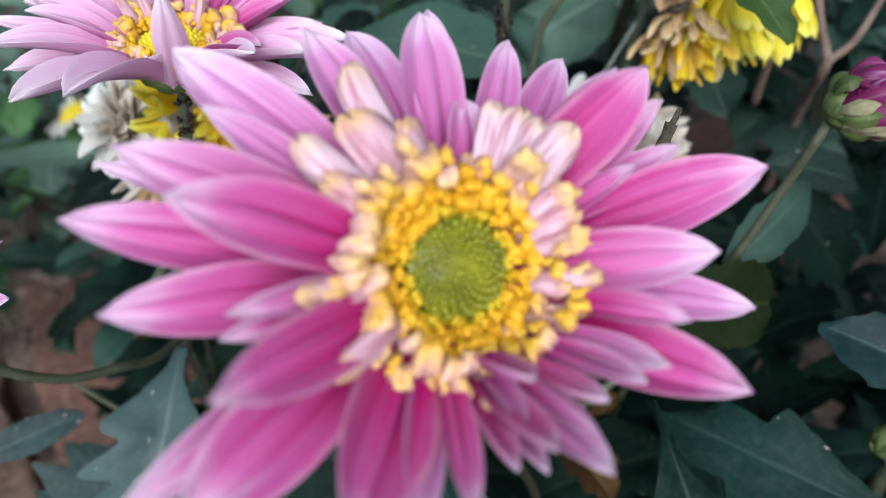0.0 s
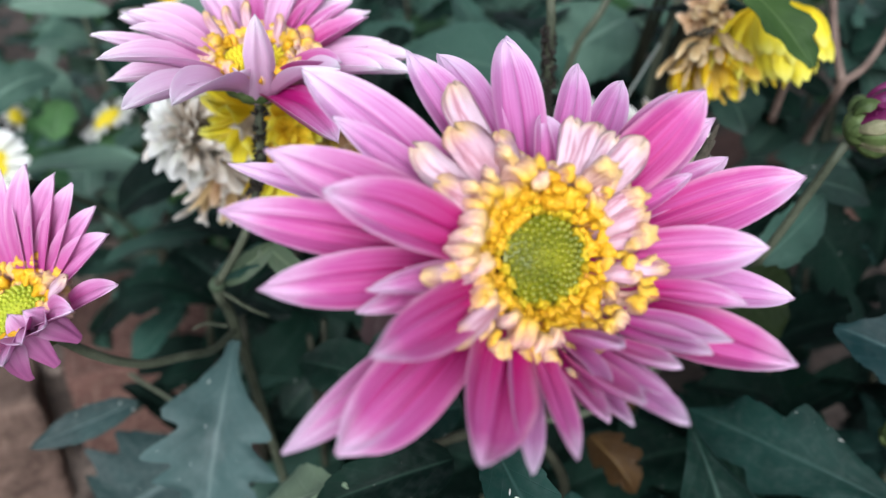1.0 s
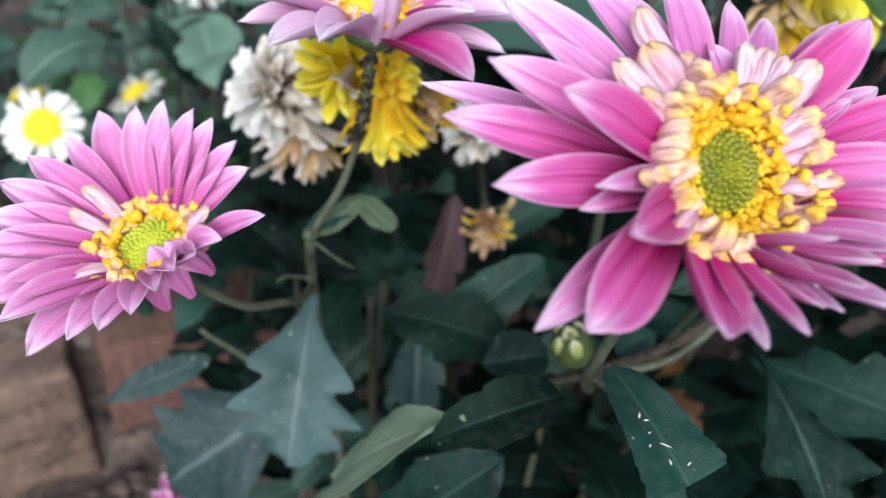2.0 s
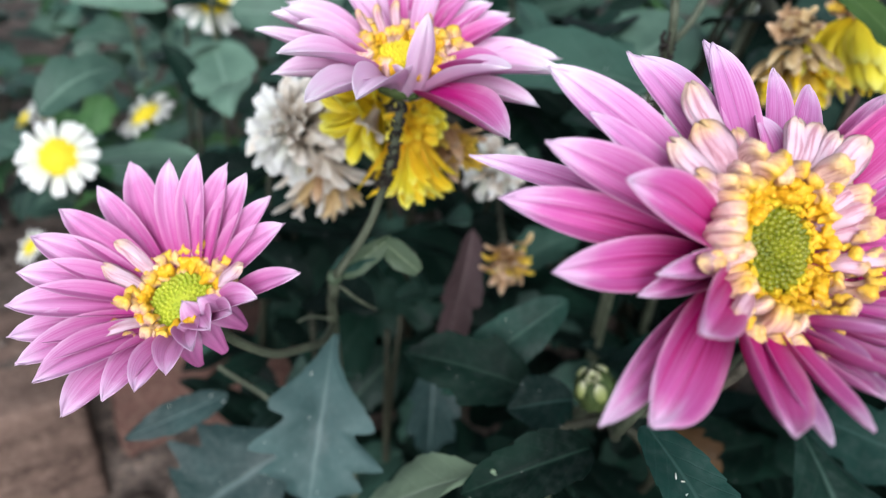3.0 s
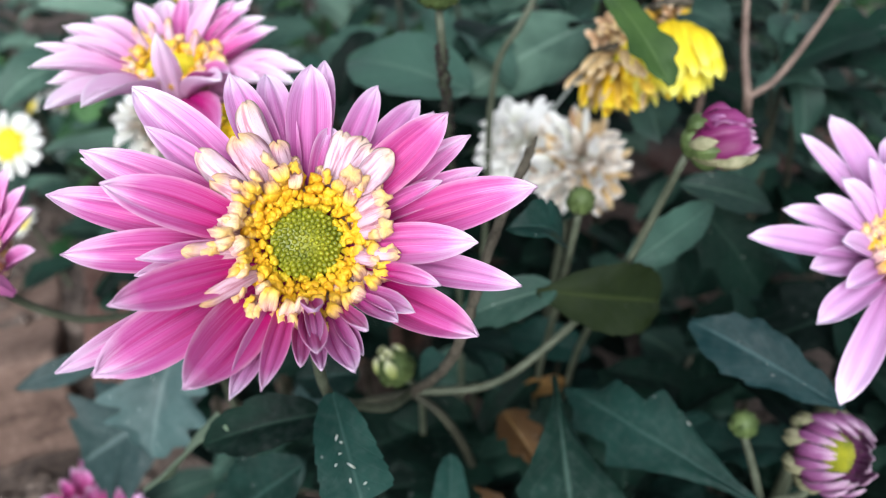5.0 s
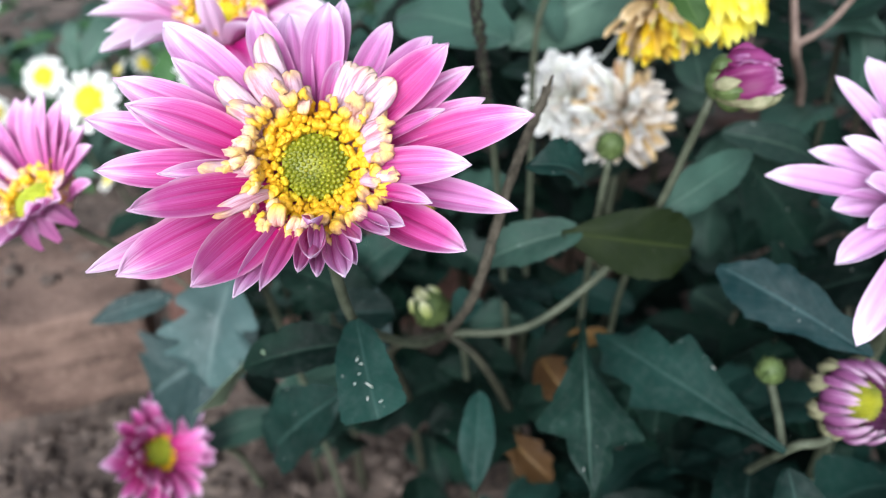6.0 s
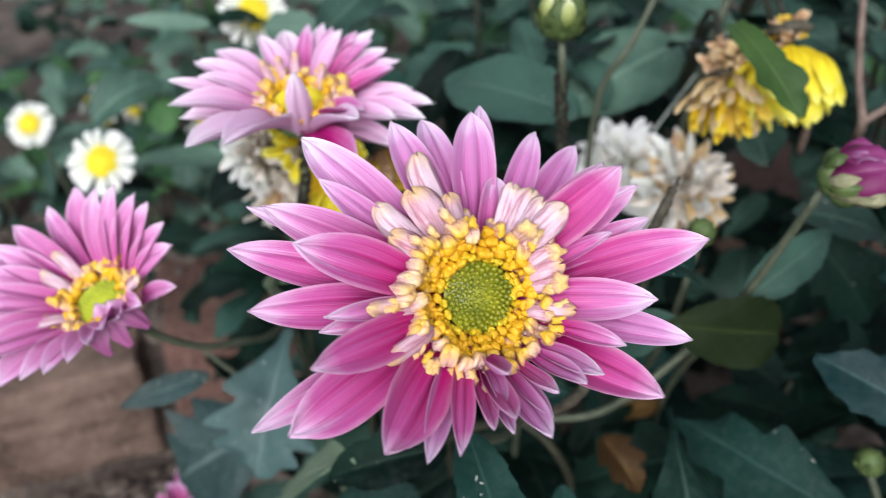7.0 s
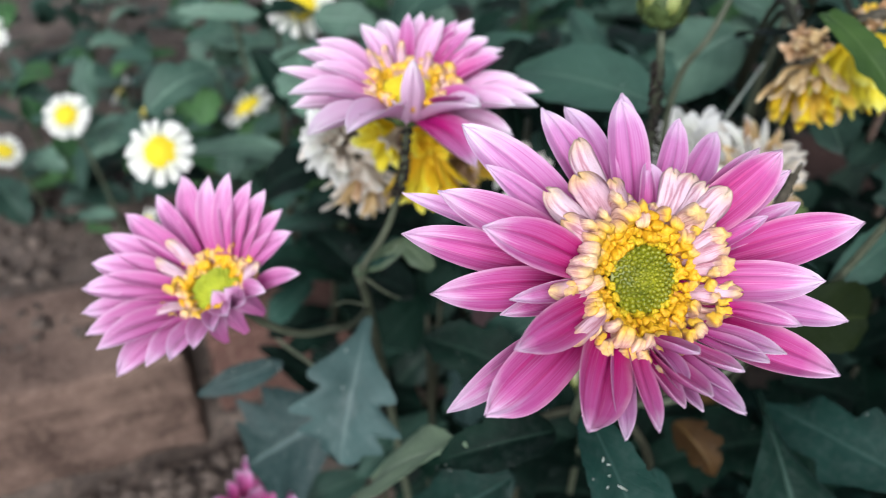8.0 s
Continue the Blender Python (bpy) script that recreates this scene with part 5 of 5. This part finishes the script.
spent((-0.0440, 0.2120, 0.2740), (0.30, -0.55, -0.70), "brown dried bloom hanging beside the yellow one", lambda side, f, c: TAN if c < 0.5 else OCHRE, 45, 16.0, (0, 65), (2.6, 4.4), 4, 0.55, 0.15)
spent((-0.0243, 0.2380, 0.2480), (0.05, -0.80, 0.45), "small faded white bloom", lambda side, f, c: WHITE if c < 0.6 else CREAM, 50, 12.5, (0, 115), (3.0, 4.6), 5, 0.5, 0.3)
spent((-0.0180, 0.2330, 0.2160), (0.10, -0.60, -0.60), "yellow and brown dried bloom low in the leaves", lambda side, f, c: OCHRE if c < 0.25 else (STRAW if c < 0.5 else TAN), 40, 13.0, (0, 75), (3.0, 5.0), 6, 0.6)
# beside the purple bud
spent((0.0455, 0.2560, 0.2510), (-0.35, -0.65, 0.60), "white shaggy bloom beginning to wither", lambda side, f, c: WHITE if c < 0.9 else CREAM, 140, 20.0, (0, 116), (4.4, 6.6), 7, 0.36, 0.2)
spent((0.0660, 0.2470, 0.2485), (0.15, -0.85, 0.15), "shaggy bloom withered to cream and tan", lambda side, f, c: WHITE if side < 0.1 and c < 0.45 else (CREAM if c < 0.82 else STRAW) if f < 0.75 else (CREAM if c < 0.5 else STRAW if c < 0.85 else TAN), 170, 21.5, (0, 112), (2.8, 4.4), 8, 0.62, 0.2)
spent((0.0745, 0.2360, 0.2985), (0.22, -0.50, -0.82), "hanging bloom dried to straw with golden tips", lambda side, f, c: (AMBER if c < 0.55 else OCHRE) if f < 0.55 and c < 0.85 else STRAW, 100, 21.0, (0, 60), (3.4, 5.2), 9, 0.38, 0.3, (-3.0, 0.5))
spent((0.0735, 0.2380, 0.3030), (-0.35, -0.60, 0.30), "crumpled brown dry bloom", lambda side, f, c: TAN if c < 0.55 else STRAW, 45, 7.5, (0, 125), (2.6, 4.2), 13, 0.55)
spent((0.0905, 0.2340, 0.3145), (0.15, -0.42, -0.89), "bright yellow bloom drooping from a dry brown base", lambda side, f, c: SUNNY if c < 0.85 else AMBER, 95, 29.0, (0, 36), (5.5, 8.0), 10, 0.24, 0.3, (-5.0, -2.0))
spent((0.0890, 0.2370, 0.3125), (-0.20, -0.50, 0.60), "dry brown base of a drooping yellow bloom", lambda side, f, c: TAN if c < 0.7 else OCHRE, 30, 7.0, (0, 110), (2.6, 4.2), 23, 0.8)

# ---- leaves, stems and twigs round the flowers ----
near = root("chrysanthemum_plant", (-0.0200, 0.2300, 0.0), "leafy dark green chrysanthemum stem under the blooms", "plant", "leafy stems")
stalk(near, [(-0.0200, 0.2300, 0.0), (-0.0180, 0.2000, 0.12), (-0.0140, 0.1680, 0.18), (0.0100, 0.1610, 0.1985)], 0.0018, 0.0016, STEM_SHADOWED)
leaf(near, (-0.0320, 0.1080, 0.2300), (-0.0680, 0.1340, 0.1780), 0.030, (-0.75, 0.20, 0.61), LEAF_SAGE_SHEEN, 2, 0.4, 0.04, 0.10, 81, 0.9, 1.0, "pale green notched leaf, sky sheen put into its colour", form=((0, 0.06), (0.15, 0.22), (0.3, 0.6), (0.5, 0.95), (0.7, 1.0), (0.78, 0.72), (0.86, 0.8), (0.94, 0.5), (1, 0.1)))
# curled leaf lying in shadow; its colour carries that darkness
leaf(near, (-0.0080, 0.1170, 0.2290), (-0.0400, 0.1070, 0.2230), 0.017, (0.1, -0.6, 0.8), LEAF_SHADOWED, 2, 0.16, 0.16, 0.45, 82, 0.8)
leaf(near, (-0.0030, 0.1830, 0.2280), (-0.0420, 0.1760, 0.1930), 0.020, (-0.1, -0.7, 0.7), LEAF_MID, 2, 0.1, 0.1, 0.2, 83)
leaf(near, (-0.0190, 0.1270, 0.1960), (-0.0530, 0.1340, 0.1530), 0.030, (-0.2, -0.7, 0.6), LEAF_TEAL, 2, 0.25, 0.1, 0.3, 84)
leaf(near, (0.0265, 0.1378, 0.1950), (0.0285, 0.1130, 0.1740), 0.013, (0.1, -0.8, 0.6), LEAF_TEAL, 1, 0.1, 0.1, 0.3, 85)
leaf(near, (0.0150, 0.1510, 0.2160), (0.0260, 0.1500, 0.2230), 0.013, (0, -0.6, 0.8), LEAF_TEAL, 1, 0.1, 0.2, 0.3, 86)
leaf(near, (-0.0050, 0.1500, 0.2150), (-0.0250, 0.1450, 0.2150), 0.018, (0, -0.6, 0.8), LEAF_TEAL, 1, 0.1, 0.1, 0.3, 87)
leaf(near, (-0.0150, 0.1600, 0.2100), (-0.0550, 0.1700, 0.2150), 0.026, (0, -0.6, 0.8), LEAF_SHADOWED, 2, 0.3, 0.1, 0.2, 88)
leaf(near, (-0.0300, 0.2420, 0.2200), (-0.0400, 0.2330, 0.1650), 0.018, (0.1, -0.9, 0.3), LEAF_PURPLE, 3, 0.3, 0.1, 0.7, 94, 1.0, 1.0, "shrivelled purple-brown dead leaf hanging down")
leaf(near, (-0.0430, 0.2350, 0.1600), (-0.0440, 0.2240, 0.1160), 0.026, (0.1, -0.9, 0.4), LEAF_DUSTY, 3, 0.3, 0.1, 0.5, 96)
leaf(near, (0.0425, 0.1880, 0.1670), (0.0575, 0.1715, 0.1565), 0.0190, (0.1, -0.7, 0.7), LEAF_DEAD, 3, 0.4, 0.25, 0.7, 90, 1.0, 1.0, "dead leaf turned ochre and brown")
leaf(near, (0.0490, 0.2215, 0.1475), (0.0715, 0.2255, 0.1535), 0.0100, (0.1, -0.7, 0.7), LEAF_DEAD, 2, 0.25, 0.2, 0.6, 91, 1.0, 1.0, "curled dead leaf turned ochre")
leaf(near, (0.0300, 0.1930, 0.1130), (0.0510, 0.1810, 0.1020), 0.0200, (0.1, -0.7, 0.7), LEAF_DEAD, 3, 0.3, 0.2, 0.6, 92, 1.0, 1.0, "dead brown leaf deep in the foliage")

high = root("chrysanthemum_plant", (0.0300, 0.2600, 0.03), "taller leafy stems behind the blooms", "plant", "leafy stems")
stalk(high, [(0.0250, 0.2700, 0.03), (0.0300, 0.2500, 0.2), (0.0310, 0.2464, 0.2805), (0.0420, 0.2450, 0.3080), (0.0600, 0.2700, 0.3450)], 0.0014, 0.0011)
part("broken_stem", tube("broken_stem", [(0.0106, 0.1605, 0.1990), (0.0272, 0.1265, 0.2446), (0.0372, 0.1314, 0.2823), (0.0449, 0.1369, 0.3040)], 0.0015, 0.0012, 12, 18, 0.55, 3), STEM_WORN, high, "rough brown broken stem with a ragged top")
part("stub", tube("stub", [(0.0372, 0.1314, 0.2823), (0.0384, 0.1298, 0.2850)], 0.0012, 0.0006, 8, 4, 0.4, 5), STEM_WORN, high)
part("stub", tube("stub", [(0.0447, 0.1367, 0.3030), (0.0460, 0.1372, 0.3072)], 0.0008, 0.0003, 8, 4, 0.5, 7), STEM_WORN, high)
stalk(high, [(0.0490, 0.2540, 0.2560), (0.0536, 0.2591, 0.2635), (0.0880, 0.3040, 0.2980), (0.1240, 0.3500, 0.3360)], 0.0005, 0.0004, THREAD, "dry_stalk", "thin straight pale dry stalk")
stalk(high, [(0.0560, 0.2900, 0.03), (0.0700, 0.2850, 0.25), (0.0751, 0.2851, 0.2885), (0.0880, 0.3000, 0.34)], 0.002, 0.0016)
leaf(high, (0.0235, 0.2260, 0.2850), (-0.0300, 0.2680, 0.2800), 0.034, (0.0, -0.6, 0.8), LEAF_BLUE, 2, 0.08, 0.06, 0.15, 91)
leaf(high, (0.0680, 0.2137, 0.3225), (0.0845, 0.1830, 0.3050), 0.0150, (0.1, -0.75, 0.6), LEAF_MOSS, 2, 0.35, 0.08, 0.2, 92, 0.9, 1.0, "green leaf hanging in front of a dried bloom", form=((0, 0.35), (0.12, 0.60), (0.30, 0.66), (0.42, 0.72), (0.48, 0.62), (0.62, 1.0), (0.70, 0.98), (0.76, 0.62), (0.86, 0.66), (0.93, 0.42), (1, 0.06)))
leaf(high, (0.0697, 0.3306, 0.2800), (0.0158, 0.2850, 0.2600), 0.042, (0.0, -0.6, 0.7), LEAF_GREY, 1, 0.05, 0.06, 0.15, 95, 0.8)
leaf(high, (-0.0522, 0.2906, 0.3200), (-0.0781, 0.2501, 0.3000), 0.024, (0.0, -0.7, 0.7), LEAF_BLUE, 2, 0.15, 0.05, 0.2, 93)

grey = root("chrysanthemum_plant", (-0.1560, 0.3980, 0.0), "grey-green leafy stem beside the daisies", "plant", "leafy stems")
stalk(grey, [(-0.1560, 0.3980, 0.0), (-0.1600, 0.3920, 0.15), (-0.1600, 0.3830, 0.2700)], 0.0016, 0.0011)
for foot, end, width, tone, lobes, depth in (((-0.1560, 0.3650, 0.2520), (-0.1430, 0.3380, 0.2310), 0.038, LEAF_GREY, 2, 0.14), ((-0.1500, 0.3810, 0.2650), (-0.1130, 0.3800, 0.2640), 0.024, LEAF_GREY, 2, 0.2), ((-0.1820, 0.3820, 0.2660), (-0.2230, 0.3630, 0.2720), 0.0105, LEAF_GREY, 1, 0.05),
                                             ((-0.2620, 0.4760, 0.2255), (-0.2670, 0.4640, 0.2050), 0.017, LEAF_GREY, 2, 0.25), ((-0.1460, 0.3650, 0.1900), (-0.1440, 0.3400, 0.1720), 0.034, LEAF_GREEN, 2, 0.4), ((-0.2220, 0.4480, 0.1740), (-0.2200, 0.4280, 0.1560), 0.028, LEAF_GREEN, 2, 0.35),
                                             ((-0.2160, 0.3940, 0.1800), (-0.2140, 0.3740, 0.1620), 0.026, LEAF_GREY, 2, 0.3), ((-0.2470, 0.4380, 0.1960), (-0.2480, 0.4180, 0.1780), 0.026, LEAF_GREEN, 2, 0.3)):
    leaf(grey, foot, end, width, (0.1, -0.85, 0.5), tone, lobes, depth, 0.06, 0.15, int(-1000 * foot[0]), 0.8)

twigs = root("dry_twig", (0.1550, 0.3600, 0.03), "bare brown forked twig beside the flowers", "twig")
stalk(twigs, [(0.1550, 0.3600, 0.03), (0.1450, 0.3000, 0.2200), (0.1240, 0.2400, 0.2820)], 0.0020, 0.0016, TWIG)
stalk(twigs, [(0.1240, 0.2400, 0.2820), (0.1225, 0.2550, 0.3000), (0.1220, 0.2850, 0.3500)], 0.0015, 0.0011, TWIG, "side_twig")
stalk(twigs, [(0.1240, 0.2400, 0.2820), (0.1380, 0.2500, 0.2900), (0.1700, 0.2900, 0.3200)], 0.0014, 0.0010, TWIG, "side_twig")
stalk(twigs, [(0.1120, 0.2600, 0.2600), (0.1090, 0.2470, 0.2900)], 0.0016, 0.0014, TWIG, "side_twig")

# ---- the leafy background ----
SPARE = [leaf_mesh(l, w, lobes, depth, bow, 0.22, 200 + k, 0.9, 1.0, 26, 7) for k, (l, w, lobes, depth, bow) in enumerate((
    (0.052, 0.036, 3, 0.42, 0.10), (0.046, 0.030, 2, 0.35, 0.14), (0.060, 0.040, 3, 0.48, 0.08), (0.040, 0.022, 2, 0.12, 0.10), (0.044, 0.034, 2, 0.30, 0.18), (0.050, 0.020, 2, 0.08, 0.08), (0.036, 0.030, 2, 0.20, 0.15)))]


def bush(at, spread, low, high, count, seed, mats, stems=3, size=1.0, toward=0.5):
    """A clump of stems with leaves all round them."""
    rnd = random.Random(seed)
    thing = root("chrysanthemum_bush", (*at, 0.0), "dark leafy chrysanthemum clump behind the blooms", "bush", "leafy clumps")
    lines = []
    for k in range(stems):
        x, y = at[0] + rnd.uniform(-0.6, 0.6) * spread[0], at[1] + rnd.uniform(-0.6, 0.6) * spread[1]
        top = (x + rnd.uniform(-0.4, 0.4) * spread[0], y + rnd.uniform(-0.4, 0.4) * spread[1], high * rnd.uniform(0.85, 1.0))
        pts = [(x, y, 0.0), (0.7 * x + 0.3 * top[0], 0.7 * y + 0.3 * top[1], 0.5 * top[2]), top]
        lines.append(spline(pts, 12))
        part("stem", tube("stem", pts, 0.0020, 0.0011, 7, 5, seed=k), STEM_SHADOWED, thing)
    for k in range(count):
        q = Vector((at[0] + rnd.gauss(0, 0.5) * spread[0], at[1] + rnd.gauss(0, 0.5) * spread[1], rnd.uniform(low, high)))
        near_stem = min((p for l in lines for p in l), key=lambda p: (p - q).length)
        foot = near_stem + 0.35 * (q - near_stem)
        way = Vector((rnd.uniform(-1, 1), rnd.uniform(-1, 0.4), rnd.uniform(-0.5, 0.35)))
        face = Vector((rnd.uniform(-0.5, 0.5), rnd.uniform(-1, 0.1) * toward, 1.0))
        m, _ = laid(q, q + way, face)
        s = size * rnd.uniform(0.7, 1.15)
        part("leaf", rnd.choice(SPARE), rnd.choice(mats), thing, m=m @ Matrix.Diagonal((s, s, s, 1)))


# D has shade in its colour, for the inner and low clumps
D, B, G, P = LEAF_SHADOWED, LEAF_BLUE, LEAF_GREEN, LEAF_GREY
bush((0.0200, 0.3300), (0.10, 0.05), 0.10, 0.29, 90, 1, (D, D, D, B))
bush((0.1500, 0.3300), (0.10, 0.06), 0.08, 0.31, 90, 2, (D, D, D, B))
bush((-0.1000, 0.3400), (0.07, 0.06), 0.06, 0.25, 70, 3, (D, LEAF_MID, B, LEAF_MID))
bush((0.0300, 0.4800), (0.16, 0.08), 0.12, 0.32, 130, 4, (D, B, P))
bush((0.2500, 0.4600), (0.16, 0.10), 0.10, 0.36, 130, 5, (D, B, P))
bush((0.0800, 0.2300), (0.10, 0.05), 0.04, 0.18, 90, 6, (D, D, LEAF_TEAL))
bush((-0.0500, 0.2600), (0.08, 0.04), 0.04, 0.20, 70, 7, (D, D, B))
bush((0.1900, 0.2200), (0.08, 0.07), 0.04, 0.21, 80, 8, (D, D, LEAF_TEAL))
bush((-0.2300, 0.4700), (0.09, 0.07), 0.06, 0.22, 60, 9, (B, P, G, P))
bush((-0.3700, 0.5300), (0.14, 0.08), 0.04, 0.17, 90, 10, (B, P, G, B))
bush((-0.1500, 0.6000), (0.16, 0.10), 0.06, 0.30, 100, 11, (B, P, G, P))
bush((-0.5000, 0.7500), (0.24, 0.12), 0.04, 0.20, 110, 12, (B, P, G, B))
bush((0.1200, 0.7800), (0.30, 0.15), 0.08, 0.36, 150, 13, (B, P, G, B), size=1.3)
bush((-0.3000, 1.0500), (0.40, 0.15), 0.05, 0.24, 110, 14, (B, P, G, P), size=1.4)
bush((-0.1550, 0.3700), (0.06, 0.05), 0.19, 0.25, 14, 15, (B, B, P))
bush((0.4500, 0.9000), (0.30, 0.20), 0.08, 0.40, 130, 16, (B, P, G, B), size=1.4)
bush((0.3200, 0.2800), (0.10, 0.08), 0.04, 0.30, 60, 17, (D, B))
